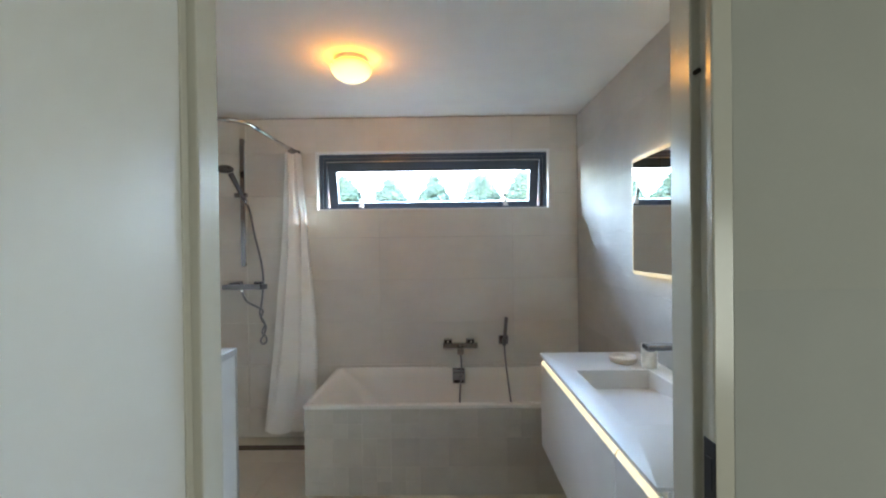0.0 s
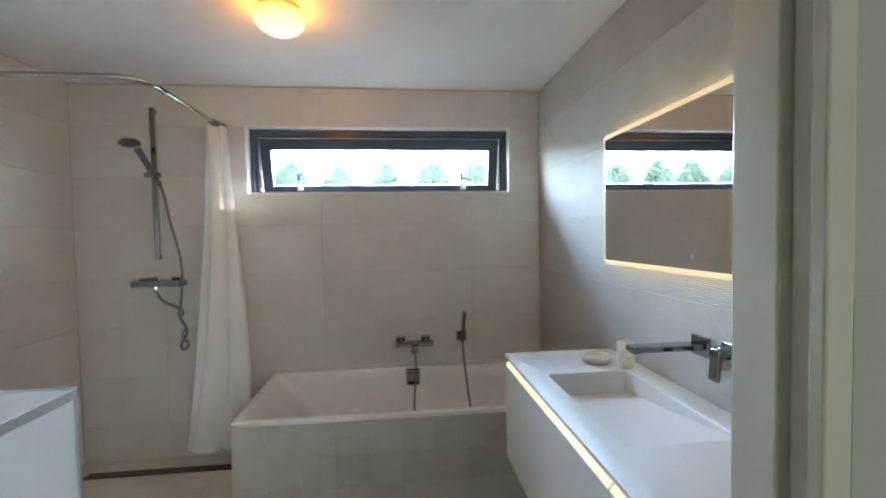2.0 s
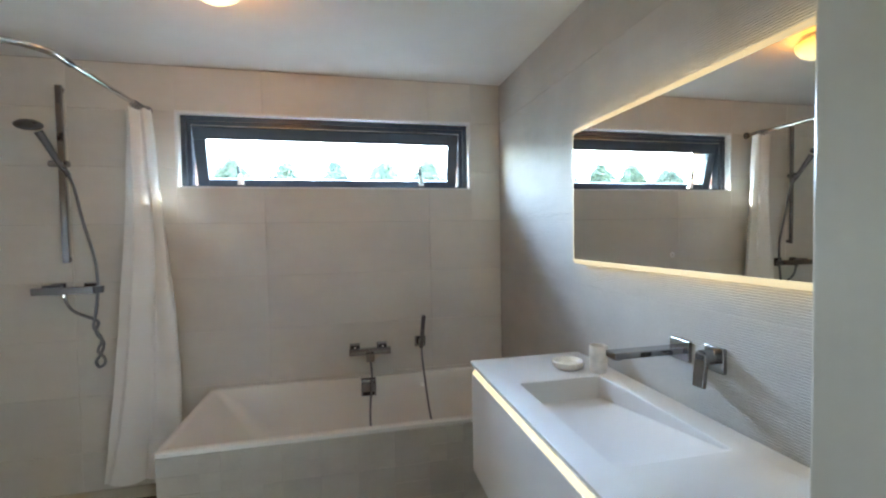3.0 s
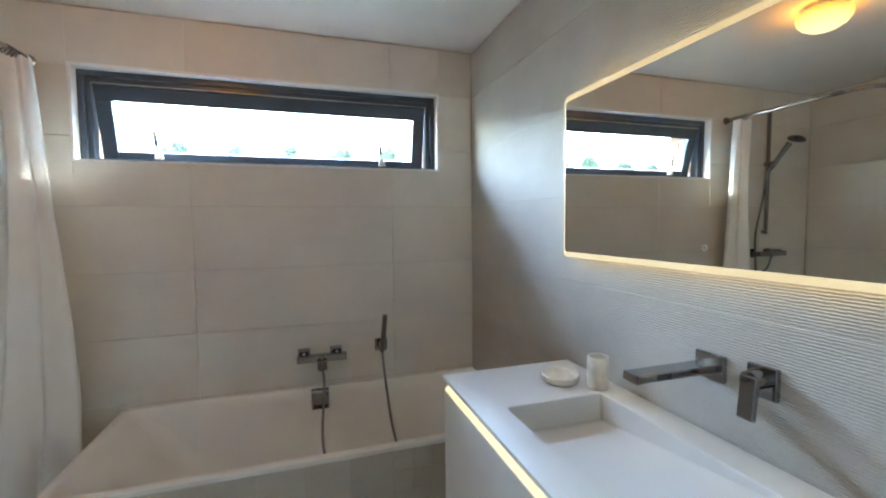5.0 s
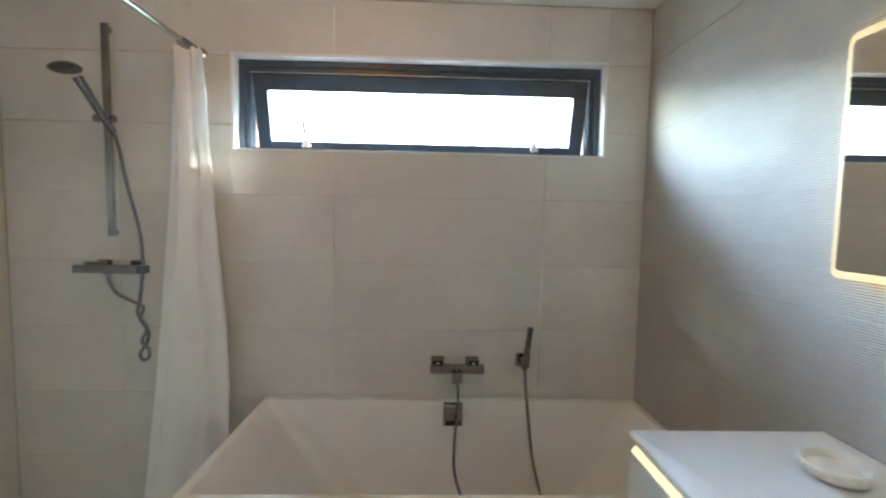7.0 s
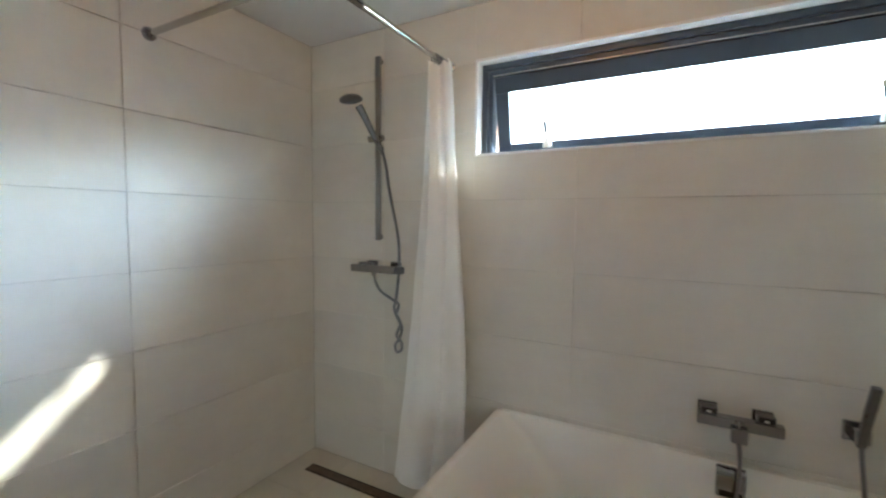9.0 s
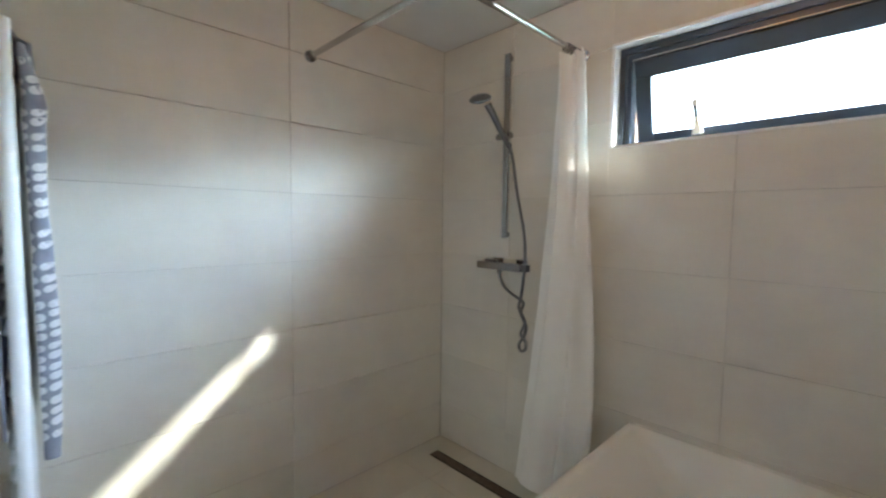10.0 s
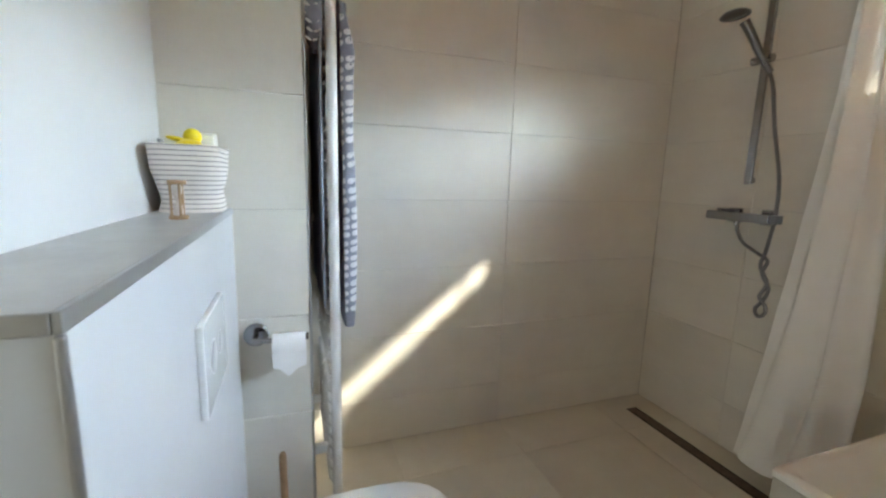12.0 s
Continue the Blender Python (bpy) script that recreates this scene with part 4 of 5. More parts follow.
def shower_set():
    x = -1.306
    s = thing("shower_rail", (x, YB, 1.3), "chrome shower rail with a hand shower and hanging hose", "shower")
    part("rail", box(x - 0.016, x + 0.016, 3.238, 3.251, 1.275, 2.215, 0.003), CHROME, s, smooth=False)
    for z in (1.292, 2.195):
        part("bracket", box(x - 0.011, x + 0.011, 3.240, YB, z - 0.012, z + 0.012, 0.003), CHROME, s)
    part("slider", tube([(x - 0.050, 3.236, 1.80), (x + 0.035, 3.236, 1.80)], 0.017, 18), CHROME, s, smooth=True)
    part("slider_grip", tube([(x + 0.012, 3.236, 1.80), (x + 0.016, 3.185, 1.807)], 0.016, 16), CHROME, s, smooth=True)
    hand = part("hand_shower", tube([(x + 0.045, 3.215, 1.735), (x + 0.020, 3.180, 1.805), (x - 0.002, 3.140, 1.885), (x - 0.020, 3.112, 1.940)], lambda u: 0.0135 + 0.006 * u, 14, 6), STEEL, s, "brushed hand shower", smooth=True)
    head = lathe([(0, 0.0), (0.050, 0.0), (0.056, 0.006), (0.055, 0.014), (0.040, 0.026), (0.02, 0.032), (0, 0.034)], (0, 0, 0), 36)
    turned(head, Matrix.Translation((x - 0.040, 3.082, 1.955)) @ Matrix.Rotation(radians(14), 4, "Y") @ Matrix.Rotation(radians(28), 4, "X"))
    part("head", head, STEEL, hand, "round shower head", smooth=True)
    face = lathe([(0, -0.002), (0.044, -0.002), (0.046, 0.001)], (0, 0, 0), 36)
    turned(face, Matrix.Translation((x - 0.040, 3.082, 1.955)) @ Matrix.Rotation(radians(14), 4, "Y") @ Matrix.Rotation(radians(28), 4, "X"))
    part("spray_face", face, SPRAY, hand, "grey spray face")
    hose = [(x + 0.045, 3.215, 1.735), (x + 0.075, 3.205, 1.66), (x + 0.10, 3.212, 1.50), (x + 0.145, 3.215, 1.30), (x + 0.160, 3.205, 1.15), (x + 0.145, 3.205, 1.0), (x + 0.135, 3.20, 0.93),
            (x + 0.165, 3.21, 0.86), (x + 0.150, 3.20, 0.80), (x + 0.175, 3.205, 0.765), (x + 0.178, 3.205, 0.73), (x + 0.152, 3.205, 0.712), (x + 0.137, 3.205, 0.742), (x + 0.158, 3.215, 0.785),
            (x + 0.170, 3.215, 0.84), (x + 0.140, 3.21, 0.90), (x + 0.150, 3.215, 0.955), (x + 0.11, 3.20, 0.985), (x + 0.05, 3.195, 1.02), (x + 0.018, 3.195, 1.07), (x + 0.015, 3.195, 1.112)]
    part("hose", tube(hose, 0.0075, 8, 6), HOSE, s, "twisted grey metal hose", smooth=True)
    m = thing("shower_mixer", (-1.28, YB, 1.13), "angular chrome thermostatic shower mixer", "tap")
    part("body", box(-1.432, -1.152, 3.172, 3.214, 1.112, 1.150, 0.004), CHROME, m)
    for px in (-1.36, -1.21):
        part("inlet", tube([(px, 3.214, 1.132), (px, YB, 1.132)], 0.015, 14), CHROME, m, smooth=True)
        part("wall_plate", box(px - 0.032, px + 0.032, YB - 0.010, YB, 1.10, 1.164, 0.002), CHROME, m)
    part("knob", box(-1.385, -1.300, 3.178, 3.210, 1.151, 1.163, 0.003), STEEL, m, "dark flat control knob")
    part("knob", box(-1.150, -1.118, 3.176, 3.212, 1.114, 1.150, 0.004), STEEL, m, "dark end knob")
    part("outlet", tube([(-1.298, 3.195, 1.112), (-1.298, 3.195, 1.095)], 0.011, 12), CHROME, m)


def shower_drain():
    d = thing("shower_drain", (-1.2, 3.11, 0.0), "long dark bronze linear drain in the shower floor", "drain")
    part("frame", box(-1.684, -0.66, 3.075, 3.143, -0.006, 0.0025, 0.001, 1), DRAIN, d)
    for k in range(2):
        part("slot", box(-1.680, -0.664, 3.079 + 0.055 * k, 3.0835 + 0.055 * k, 0.0, 0.0035), GASKET, d, "dark drain slot")


curtain_rod()
shower_curtain()
shower_set()
shower_drain()


# ---- towel radiator ----
def radiator():
    r = thing("towel_radiator", (-1.5, 1.44, 0.19), "tall white tubular towel radiator beside the shaft", "radiator")
    z0, z1, y = 0.215, 1.775, 1.437
    for x in (-1.262, -1.752):
        part("post", tube([(x, y, z0), (x, y, z1)], 0.0160, 18), RADIATOR, r, smooth=True)
        for z in (z0, z1):
            part("post_cap", tube([(x, y, z - 0.004), (x, y, z + 0.006)], 0.016, 16), RADIATOR, r)
    z, k = 0.262, 0
    while z < 1.75:
        part("bar", tube([(-1.752, y, z), (-1.74, y - 0.016, z), (-1.285, y - 0.016, z), (-1.266, y - 0.006, z)], 0.010, 10), RADIATOR, r, smooth=True)
        k += 1
        z += 0.040 if k % 9 else 0.10
    for x, zz in ((-1.34, 0.34), (-1.68, 0.34), (-1.68, 1.10)):
        part("wall_bracket", box(x - 0.012, x + 0.012, STUB_Y, y, zz - 0.015, zz + 0.015, 0.003), WHITE_TRIM, r)
    v = part("valve", tube([(-1.262, y, 0.22), (-1.262, y - 0.005, 0.18), (-1.262, y - 0.03, 0.165), (-1.262, STUB_Y, 0.165)], 0.010, 12, 2), CHROME, r, "chrome valve", smooth=True)
    part("valve_head", tube([(-1.262, y - 0.035, 0.165), (-1.222, y - 0.035, 0.165)], 0.014, 14), CHROME, v, smooth=True)
    part("valve_nut", tube([(-1.262, y, 0.195), (-1.262, y, 0.212)], 0.0135, 6), CHROME, v)


def towel():
    t = thing("towel", (-1.42, 1.47, 1.6), "grey towel with a pale leaf print hung over the radiator", "towel")
    x0, x1 = -1.792, -1.290
    ztop = 1.745

    def surf(u, v, out=0.0):
        """v from the back hem over the top bar to the front hem."""
        s = v * 1.04
        x = x0 + (x1 - x0) * u + 0.036 * u ** 3 * min(1.0, max(0.0, (0.84 - s) / 0.06))
        ripple = 0.007 * math.sin(19 * u + 1.3) + 0.006 * noise.noise((u * 5, v * 6, 1.7))
        if s < 0.88:
            y, z = 1.4055 + 0.004 * max(0.0, (u - 0.94) / 0.06) - abs(ripple) * 0.2 - out, ztop - 0.88 + s
        elif s < 0.96:
            a = (s - 0.88) / 0.08 * math.pi
            y, z = 1.434 - (0.0285 - 0.004 * max(0.0, (u - 0.94) / 0.06)) * math.cos(a) - out * math.cos(a), ztop + (0.03 + out) * math.sin(a) + ripple * 0.6
        else:
            d = s - 0.96
            y, z = 1.476 + ripple + 0.012 * min(1, d * 4) + out, ztop - d - 0.012 * math.sin(6 * u)
        return Vector((x + 0.004 * noise.noise((u * 4, v * 9, 5.0)), y, z))
    bm = bmesh.new()
    nu, nv = 26, 120
    for side in (0, 1):
        g = [[bm.verts.new(surf(i / nu, j / nv, -0.0025 + 0.005 * side)) for i in range(nu + 1)] for j in range(nv + 1)]
        for a, b in zip(g, g[1:]):
            for i in range(nu):
                bm.faces.new((a[i], a[i + 1], b[i + 1], b[i]))
        if side:
            for i in range(nu):
                bm.faces.new((first[0][i], first[0][i + 1], g[0][i + 1], g[0][i]))
                bm.faces.new((first[-1][i], first[-1][i + 1], g[-1][i + 1], g[-1][i]))
            for j in range(nv):
                bm.faces.new((first[j][0], first[j + 1][0], g[j + 1][0], g[j][0]))
                bm.faces.new((first[j][-1], first[j + 1][-1], g[j + 1][-1], g[j][-1]))
        first = g
    cloth = part("cloth", bm, TOWEL, t, smooth=True)
    # printed stems with paired leaves
    pm = bmesh.new()
    rng = random.Random(8)

    def leaf(u, v, angle, length):
        du, dv = math.cos(angle), math.sin(angle)
        pts = []
        for a in range(10):
            q = 2 * math.pi * a / 10
            l, w = (math.cos(q) + 1) / 2 * length, math.sin(q) * length * 0.21 * (1.25 - 0.5 * math.cos(q))
            pts.append(pm.verts.new(surf(min(1, max(0, u + (du * l - dv * w) / 0.325)), min(1, v + (dv * l + du * w) / 1.04), 0.0042)))
        pm.faces.new(pts)
    for u in (0.12, 0.38, 0.64, 0.90):
        v = rng.uniform(0.78, 0.80)
        while v < 0.97:
            for s in (-1, 1):
                leaf(u + s * 0.015, v, (math.pi / 2 - s * (math.pi / 2 - 0.55)), rng.uniform(0.034, 0.044))
            v += 0.032 + rng.uniform(0, 0.004)
            if rng.random() < 0.05:
                v += 0.03
    tagged(part("leaf_print", pm, TOWEL_PRINT, cloth, "pale printed leaves"), kind="stuff")
    # crumpled bunch pushed down behind the top of the post
    rings = []
    for k in range(25):
        v = k / 24
        z = 1.775 - 0.165 * v
        f = math.sin(math.pi * min(0.97, 0.10 + v * 0.9)) ** 0.6
        ring = []
        for px, py, _ in ring_of(-0.075 * f, 0.052 * f, -0.030 * f, 0.030 * f, z, 0.026 * f, 6):
            n = noise.noise((px * 26, py * 34, z * 22)) + 0.6 * abs(noise.noise((px * 60, py * 60, z * 46)))
            ring.append((-1.300 + px * (1 + 0.18 * n), min(1.400 + py * (1 + 0.5 * n), 1.4155), z + 0.006 * n))
        rings.append(ring)
    bunch = part("bunched_back", loft(rings), TOWEL, t, "crumpled bunch behind the post", smooth=True)
    gm = bmesh.new()
    for k in range(7):
        zc = 1.755 - 0.020 * k
        i = max(0, min(24, round((1.775 - zc) / 0.165 * 24)))
        side = sorted(rings[i], key=lambda p: -p[0] - 0.6 * (1.4 - p[1]))[:6]
        cx, cy = sum(p[0] for p in side) / 6, sum(p[1] for p in side) / 6
        for sd in (-1, 1):
            pts = []
            for a in range(8):
                q = 2 * math.pi * a / 8
                l, w = math.cos(q) * 0.009, math.sin(q) * 0.0042
                pts.append(gm.verts.new((cx + 0.0035, cy + sd * 0.010 + l, zc + w + sd * l * 0.5)))
            gm.faces.new(pts)
    tagged(part("leaf_print", gm, TOWEL_PRINT, bunch, "pale printed leaves"), kind="stuff")
    # the front half hangs folded double, its rounded edge beside the post
    zt, zb = 1.735, 0.797

    def section(z, grow=0.0):
        v = (zt - z) / (zt - zb)
        k = min(1, 0.18 + v * 6.5)
        w = 0.010 * noise.noise((z * 4, 2.0, 0.3))
        a, b = -1.78, -1.252 + 0.004 * noise.noise((z * 7, 0.0, 4.0)) + grow
        c, d = 1.461 - grow + 0.008 * v, 1.461 + 0.041 * k + w + grow
        pts = []
        for px, py, _ in ring_of(a, b, c, d, z, min(0.014, (d - c) / 2.2) + grow, 5):
            pts.append((px, py + 0.002 * noise.noise((px * 30, z * 12, 1.0)), z))
        return pts
    part("folded_front", loft([section(zt - (zt - zb) * k / 60) for k in range(61)]), TOWEL, t, "front half hanging in a thick fold", smooth=True)
    lm = bmesh.new()

    def leaf_on_edge(yc, zc, side, length, lean):
        pts = []
        for a in range(10):
            q = 2 * math.pi * a / 10
            l, w = (math.cos(q) + 1) / 2 * length, math.sin(q) * length * 0.215 * (1.3 - 0.45 * math.cos(q))
            yy, zz = yc + side * (l * math.cos(lean) - w * math.sin(lean)), zc - l * math.sin(lean) - w * math.cos(lean)
            ring = section(zz, 0.0012)
            y0, y1 = min(p[1] for p in ring), max(p[1] for p in ring)
            xs = max(p[0] for p in ring)
            over = max(0.0, max(y0 + 0.010 - yy, yy - y1 + 0.010))
            pts.append(lm.verts.new((xs - over * 0.5, min(max(yy, y0 + 0.001), y1 - 0.001), zz)))
        lm.faces.new(pts)
    z, stem = 1.70, 0.004
    while z > 0.83:
        ring = section(z)
        mid = (min(p[1] for p in ring) + max(p[1] for p in ring)) / 2
        for sd in (-1, 1):
            leaf_on_edge(mid + stem + sd * 0.0022, z + rng.uniform(-0.003, 0.003), sd, rng.uniform(0.027, 0.035), (0.16 if sd < 0 else -0.42) + rng.uniform(-0.16, 0.16))
        z -= rng.choice((0.024, 0.026, 0.028, 0.028, 0.044))
        if rng.random() < 0.14:
            stem = rng.uniform(-0.009, 0.010)
    tagged(part("leaf_print", lm, TOWEL_PRINT, t, "pale printed leaves"), kind="stuff")


radiator()
towel()


# ---- toilet corner ----
BOXX, BOXY, BOXZ = -0.318, 1.168, 1.169


def cistern_box():
    b = thing("cistern_box", (-0.78, 1.08, 0), "half-height white cistern box with a grey shelf and metal edges", "cistern box")
    part("body", box(STUB_X + 0.001, BOXX - 0.002, 1.0105, BOXY - 0.002, 0, BOXZ - 0.016), BOX_PAINT, b, "smooth white panel")
    part("shelf", box(STUB_X + 0.001, BOXX - 0.004, 1.0105, BOXY - 0.006, BOXZ - 0.0145, BOXZ, 0.001, 1), SHELF_TOP, b, "grey satin shelf top")
    part("edge_profile", box(STUB_X + 0.001, BOXX, BOXY - 0.0058, BOXY + 0.001, BOXZ - 0.0155, BOXZ + 0.001, 0.001, 1), EDGE_METAL, b, "aluminium edge profile")
    part("edge_profile", box(BOXX - 0.0038, BOXX + 0.001, 1.0115, BOXY - 0.006, BOXZ - 0.0155, BOXZ + 0.001, 0.001, 1), EDGE_METAL, b)
    part("corner_profile", box(BOXX - 0.007, BOXX + 0.001, BOXY - 0.007, BOXY + 0.001, 0, BOXZ - 0.0165, 0.003), EDGE_METAL, b, "aluminium corner profile")
    f = part("flush_plate", box(-0.935, -0.712, BOXY - 0.002, BOXY + 0.010, 0.852, 1.018, 0.003), CERAMIC, b, "white flush plate with round buttons")
    for x, r in ((-0.79, 0.030), (-0.865, 0.022)):
        part("button", lathe([(r, 0), (r, 0.001), (r - 0.001, 0.0008), (0, 0.0008)], (x, BOXY + 0.010, 0.935), 28, "Y"), CERAMIC, f, smooth=True)
        part("button_ring", lathe([(r + 0.0015, 0), (r + 0.0015, 0.0004), (r, 0.0004)], (x, BOXY + 0.010, 0.935), 28, "Y"), WHITE_TRIM, f)


def toilet():
    t = thing("toilet", (-0.84, BOXY, 0.2), "white wall-hung ceramic toilet with a closed lid", "toilet")
    cx, y0 = -0.84, BOXY

    def outline(w, l, z, back=0.0, n=28):
        pts = []
        for k in range(n):
            a = 2 * math.pi * k / n
            c, s = math.cos(a), math.sin(a)
            yy = y0 + back + (l / 2) * (1 + (abs(s) ** 0.72) * (1 if s > 0 else -1))
            pts.append((cx + w / 2 * (abs(c) ** 0.62) * (1 if c > 0 else -1), yy, z - 0.028))
        return pts
    part("bowl", loft([outline(0.20, 0.30, 0.10), outline(0.27, 0.42, 0.16), outline(0.33, 0.49, 0.27), outline(0.36, 0.52, 0.37), outline(0.365, 0.525, 0.395), outline(0.35, 0.51, 0.400)]), CERAMIC, t, smooth=True)
    part("seat", loft([outline(0.36, 0.47, 0.401, 0.05), outline(0.37, 0.48, 0.406, 0.05), outline(0.37, 0.48, 0.416, 0.05), outline(0.36, 0.47, 0.419, 0.05)]), CERAMIC, t, smooth=True)
    part("lid", loft([outline(0.365, 0.475, 0.420, 0.05), outline(0.375, 0.485, 0.425, 0.05), outline(0.372, 0.482, 0.435, 0.05), outline(0.35, 0.45, 0.441, 0.065), outline(0.2, 0.25, 0.444, 0.16)]), CERAMIC, t, "closed white lid", smooth=True)
    for s in (-1, 1):
        part("hinge", tube([(cx + s * 0.05, y0 + 0.035, 0.390), (cx + s * 0.10, y0 + 0.035, 0.390)], 0.012, 12), CHROME, t)


def toilet_brush():
    b = thing("toilet_brush", (-1.115, 1.277, 0), "toilet brush with a wooden handle in a white holder", "toilet brush")
    part("holder", lathe([(0, 0), (0.045, 0), (0.048, 0.004), (0.048, 0.12), (0.046, 0.123), (0.02, 0.124), (0, 0.124)], (-1.115, 1.277, 0), 32), CERAMIC, b, smooth=True)
    part("handle", tube([(-1.115, 1.277, 0.12), (-1.113, 1.277, 0.30), (-1.11, 1.276, 0.49), (-1.11, 1.276, 0.502)], lambda u: 0.0105 if u < 0.97 else 0.007, 12), WOOD, b, "round wooden handle", smooth=True)


def roll_holder():
    h = thing("toilet_roll_holder", (STUB_X, 1.215, 0.80), "round chrome toilet roll holder on the tiled shaft", "toilet roll holder")
    part("rosette", lathe([(0.034, 0), (0.034, 0.008), (0.030, 0.012), (0, 0.012)], (STUB_X, 1.212, 0.802), 28, "X"), CHROME, h, smooth=True)
    part("arm", tube([(STUB_X + 0.01, 1.212, 0.802), (STUB_X + 0.05, 1.212, 0.802), (STUB_X + 0.06, 1.222, 0.802), (STUB_X + 0.06, 1.352, 0.802)], 0.0075, 12, 3), CHROME, h, smooth=True)
    part("end_stop", tube([(STUB_X + 0.06, 1.350, 0.796), (STUB_X + 0.06, 1.350, 0.815)], 0.005, 10), CHROME, h)
    r = thing("toilet_roll", (STUB_X + 0.06, 1.30, 0.79), "white toilet roll with a folded pointed end", "toilet roll")
    part("roll", lathe([(0.02, 0.0), (0.041, 0.0), (0.042, 0.002), (0.042, 0.088), (0.041, 0.09), (0.02, 0.09), (0.019, 0.045), (0.02, 0.0)], (STUB_X + 0.06, 1.257, 0.776), 36, "Y"), PAPER, r, smooth=True)
    bm = bmesh.new()
    x = STUB_X + 0.1025
    outline = [(1.258, 0.781), (1.346, 0.781), (1.346, 0.737), (1.324, 0.730), (1.299, 0.708), (1.277, 0.730), (1.258, 0.737)]
    a = [bm.verts.new((x + 0.002 * math.sin(40 * z), y, z)) for y, z in outline]
    b = [bm.verts.new((x + 0.0012 + 0.002 * math.sin(40 * z), y, z)) for y, z in outline]
    bm.faces.new(a[::-1])
    bm.faces.new(b)
    for i in range(7):
        bm.faces.new((a[i], a[(i + 1) % 7], b[(i + 1) % 7], b[i]))
    part("loose_end", bm, PAPER, r, "loose paper end folded to a point")


def storage_bag():
    at = (-1.155, 1.096, BOXZ)
    b = thing("storage_bag", at, "soft white canvas storage bag with thin dark stripes", "bag")
    rings = []
    for k in range(15):
        v = k / 14
        z = BOXZ + 0.002 + 0.148 * v
        pinch = math.exp(-((v - 0.28) / 0.24) ** 2)
        a, d = 0.084 - 0.016 * pinch + 0.032 * v, 0.068 - 0.008 * pinch + 0.006 * v
        ring = []
        for p in ring_of(-a, a, -d, d, z, 0.045, 8):
            wob = 1 + 0.05 * noise.noise((p[0] * 14, p[1] * 14, v * 4.0)) + 0.03 * noise.noise((p[0] * 30, p[1] * 30, v * 9))
            ring.append((at[0] + p[0] * wob, min(at[1] + p[1] * wob, 1.167), p[2] + 0.012 * v * noise.noise((p[0] * 12, p[1] * 12, 7))))
        rings.append(ring)
    top = rings[-1]
    cx, cy = at[0], at[1]
    for s, dz in ((0.965, -0.002), (0.88, -0.045), (0.70, -0.09)):
        rings.append([(cx + (x - cx) * s, cy + (y - cy) * s, z + dz) for x, y, z in top])
    part("bag", loft(rings), STRIPED, b, smooth=True)
    part("hem", tube(top + [top[0]], 0.0032, 8, caps=False), STRIPED, b, "rolled canvas hem", smooth=True)
    d = thing("toy_duck", (-1.12, 1.10, BOXZ + 0.17), "plain yellow plastic bath duck in the canvas bag", "toy")
    dm = bmesh.new()
    bmesh.ops.create_uvsphere(dm, u_segments=24, v_segments=16, radius=1, matrix=Matrix.Translation((-1.125, 1.10, BOXZ + 0.144)) @ Matrix.Diagonal((0.050, 0.034, 0.026, 1)))
    bmesh.ops.create_uvsphere(dm, u_segments=24, v_segments=16, radius=0.0195, matrix=Matrix.Translation((-1.135, 1.105, BOXZ + 0.176)))
    tail = [Matrix.Translation((-1.118, 1.077, BOXZ + 0.168)) @ Matrix.Rotation(radians(-12), 4, "X") @ Matrix.Diagonal((0.014, 0.024, 0.0055, 1))]
    for mtx in tail:
        bmesh.ops.create_uvsphere(dm, u_segments=16, v_segments=10, radius=1, matrix=mtx)
    part("body", dm, DUCK, d, smooth=True)
    k = thing("plastic_bottle", (-1.175, 1.11, BOXZ + 0.12), "white plastic bottle lying in the canvas bag", "bottle")
    part("body", turned(box(-0.035, 0.035, -0.022, 0.022, -0.03, 0.05, 0.004, 2), Matrix.Translation((-1.185, 1.125, BOXZ + 0.138)) @ Matrix.Rotation(radians(8), 4, "Y")), BOTTLE, k, smooth=True)
    j = thing("cosmetics_tube", (-1.05, 1.05, BOXZ + 0.12), "small dark cosmetics tube standing in the bag", "tube")
    part("body", tube([(-1.085, 1.055, BOXZ + 0.10), (-1.082, 1.052, BOXZ + 0.165)], 0.006, 14), SPRAY, j, smooth=True)


def hourglass():
    x, y, z = -0.952, 1.105, BOXZ
    h = thing("sand_timer", (x, y, z), "small wooden sand timer on the grey shelf", "sand timer")
    for a in (0.0, 0.070):
        part("disc", lathe([(0, 0), (0.0165, 0), (0.0175, 0.002), (0.0175, 0.006), (0.0165, 0.008), (0, 0.008)], (x, y, z + a), 28), WOOD, h, "pale wooden disc", smooth=True)
    for k in range(3):
        a = 2 * math.pi * k / 3 + 0.5
        part("post", tube([(x + 0.0125 * math.cos(a), y + 0.0125 * math.sin(a), z + 0.007), (x + 0.0125 * math.cos(a), y + 0.0125 * math.sin(a), z + 0.071)], 0.0026, 8), WOOD, h)
    part("glass", lathe([(0.007, 0.008), (0.009, 0.018), (0.007, 0.030), (0.002, 0.039), (0.007, 0.048), (0.009, 0.060), (0.007, 0.070)], (x, y, z), 20), SAND, h, "glass bulb with pale sand", smooth=True)


cistern_box()
toilet()
toilet_brush()
roll_holder()
storage_bag()
hourglass()


# ---- outdoors ----
structure("ground", box(-400, 400, YB + 0.4, 900, -0.8, -0.3), GRASS, "green ground reaching to the horizon", "ground")


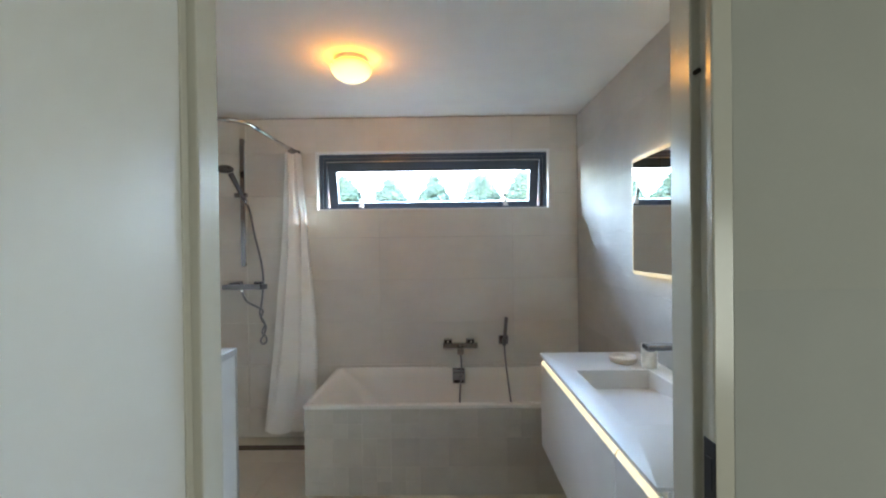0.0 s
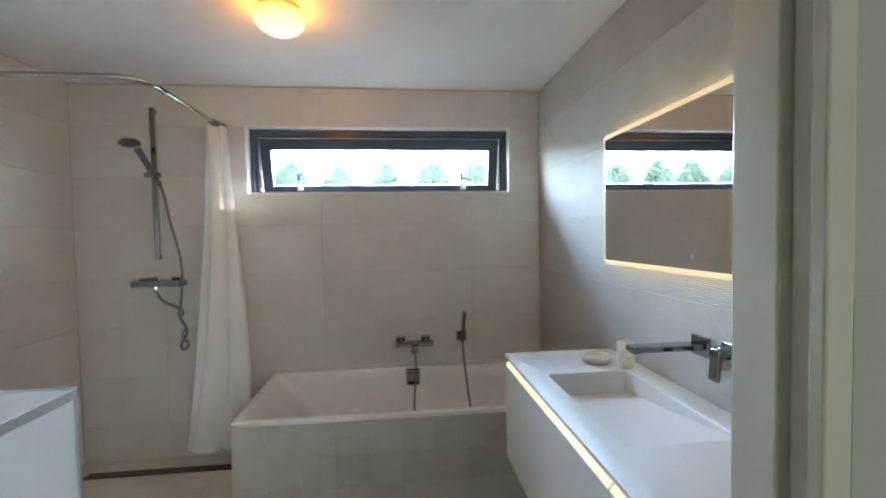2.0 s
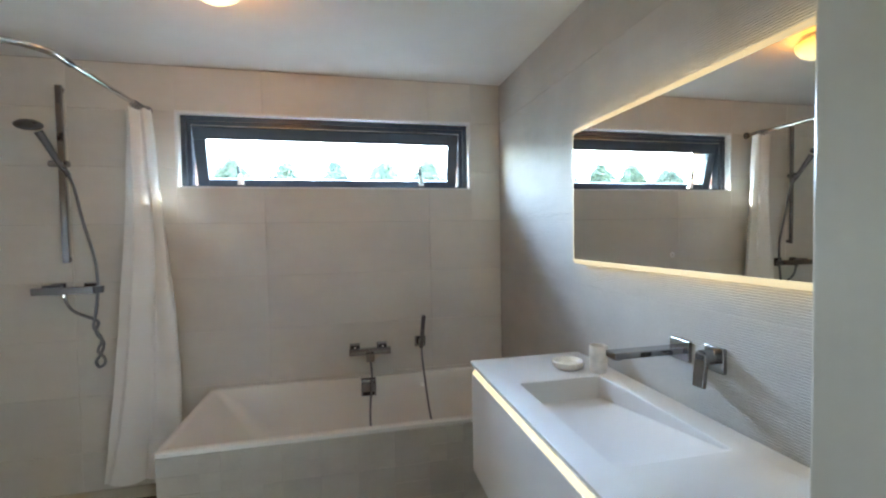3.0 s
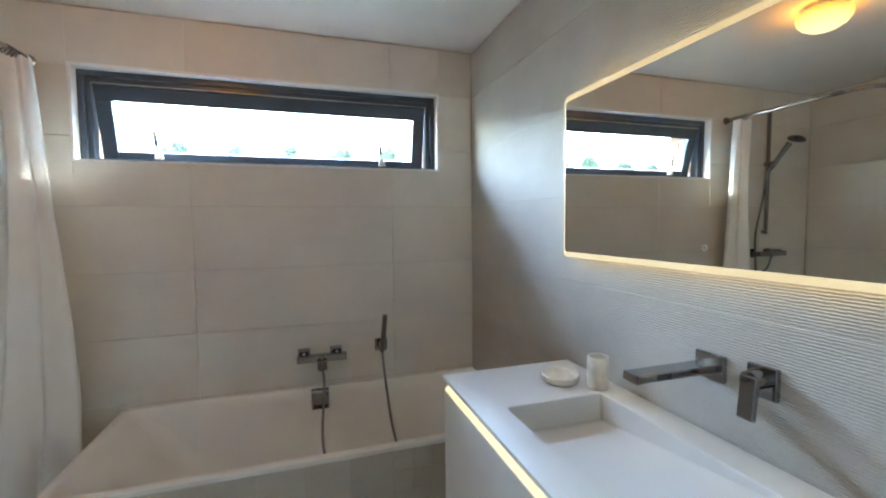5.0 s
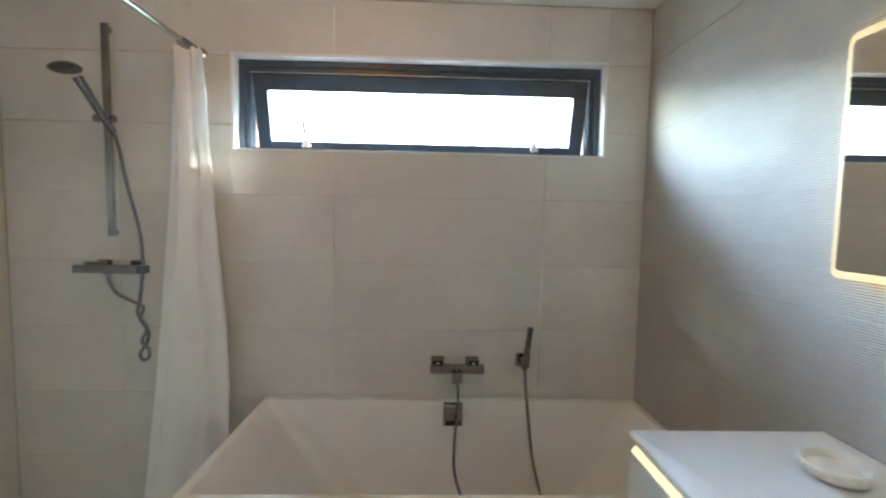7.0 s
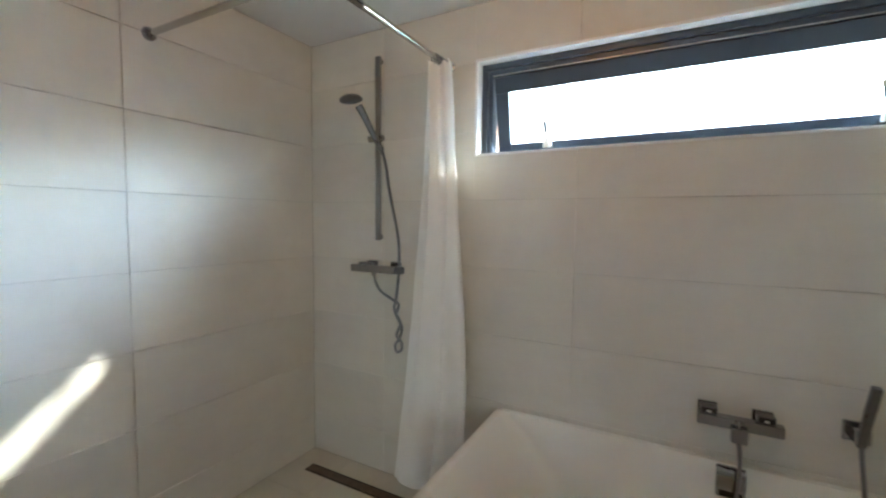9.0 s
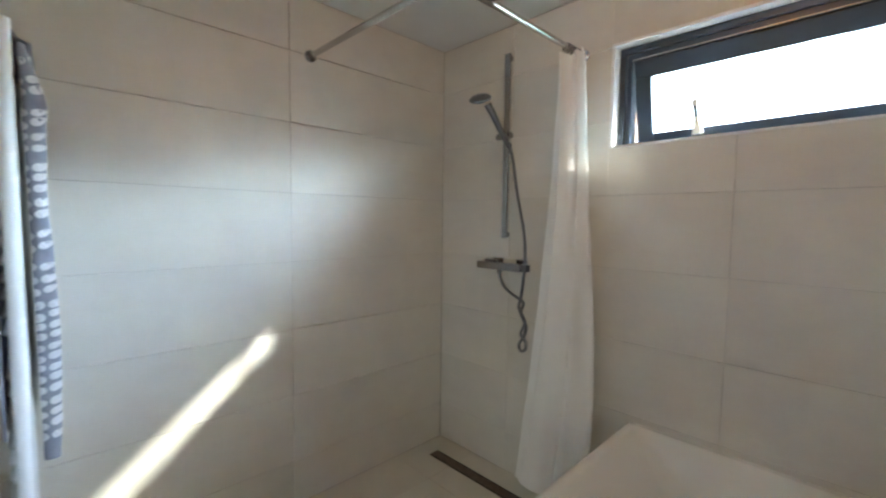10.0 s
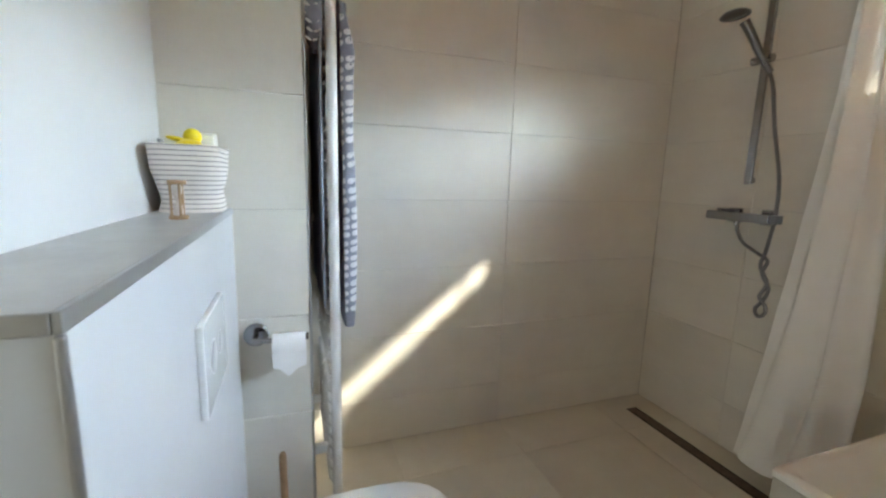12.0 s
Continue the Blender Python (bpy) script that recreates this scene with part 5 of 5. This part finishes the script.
def tree_mesh(seed):
    rng = random.Random(seed)
    bm = tube([(0, 0, 0), (0.05, 0.02, 1.2), (0.0, 0.06, 2.6), (0.05, 0.0, 4.2)], lambda u: 0.14 - 0.10 * u, 8, 3)
    for k in range(8):
        a, z = rng.uniform(0, 6.28), rng.uniform(1.3, 3.4)
        tube([(0, 0.03, z), (0.5 * math.cos(a), 0.5 * math.sin(a), z + 0.45), (1.0 * math.cos(a), 1.0 * math.sin(a), z + 0.8)], lambda u: 0.05 - 0.035 * u, 5, 2, bm=bm)
    trunk = bm
    verts, faces = [], []
    clumps = []
    for k in range(130):
        a, h = rng.uniform(0, 6.28), rng.uniform(-1, 1)
        ring = (1 - max(0.0, h)) ** 0.8 * rng.uniform(0.5, 1.0) if h > 0 else rng.uniform(0.5, 1.0)
        lift = rng.uniform(-0.12, 0.16)
        # lower clumps, out of view, stretch near the ground to block horizon light
        clumps.append((Vector((0.92 * ring * math.cos(a), 0.92 * ring * math.sin(a), 3.32 + (1.22 if h > 0 else 2.5) * h * rng.uniform(0.75, 1.0) + lift)), rng.uniform(0.24, 0.38)))
    for c, r in clumps:
        for _ in range(120):
            d = Vector((rng.gauss(0, 1), rng.gauss(0, 1), rng.gauss(0, 0.8))).normalized() * r * rng.uniform(0.45, 1.08)
            p, s = c + d, rng.uniform(0.08, 0.15)
            e = Vector((rng.gauss(0, 1), rng.gauss(0, 1), rng.gauss(0, 1))).normalized()
            f = e.orthogonal().normalized()
            n = len(verts)
            verts += [p - e * s, p + f * s * 0.5, p + e * s, p - f * s * 0.5]
            faces.append((n, n + 1, n + 2, n + 3))
    crown = bpy.data.meshes.new("crown")
    crown.from_pydata(verts, [], faces)
    crown.materials.append(LEAF)
    return trunk, crown


def trees():
    models = []
    for k in range(3):
        t = thing("tree", (0, 30, -0.3), "small leafy green tree in a row beyond the garden", "tree", "row of trees")
        trunk, crown = tree_mesh(20 + k)
        turned(trunk, Matrix.Translation((0, 30, -0.3)))
        part("trunk", trunk, BARK, t, smooth=True)
        c = new("crown", crown)
        c.parent = t
        models.append(t)
    rng = random.Random(4)
    # the row runs straight past the window; its unseen bend round the garden towards the sun is added to block low sky
    # light
    xs = [-13.6, -10.4, -7.2, -3.75, -0.6, 2.6, 5.6, 8.9, 12.0]
    row = [(x, 30.0, 1.41, 0.05) for x in xs]
    for k in range(13):
        d = 3.0 * (k + 1)
        row.append((12.0 + d * 0.86, 30.0 - d * 0.50, 1.55, 0.10))
        row.append((-13.6 - 1.05 * d, 30.0, 1.41, 0.05))
    for i, (x, y, size, spread) in enumerate(row):
        s = size + rng.uniform(-spread, spread)
        m = Matrix.Translation((x, y + rng.uniform(-0.6, 0.6), -0.3)) @ Matrix.Rotation(rng.uniform(0, 6.28), 4, "Z") @ Matrix.Diagonal((s, s, s, 1))
        if i < 3:
            models[i].matrix_basis = m
        else:
            k = copy_thing(models[i % 3], Matrix())
            k.matrix_basis = m


trees()
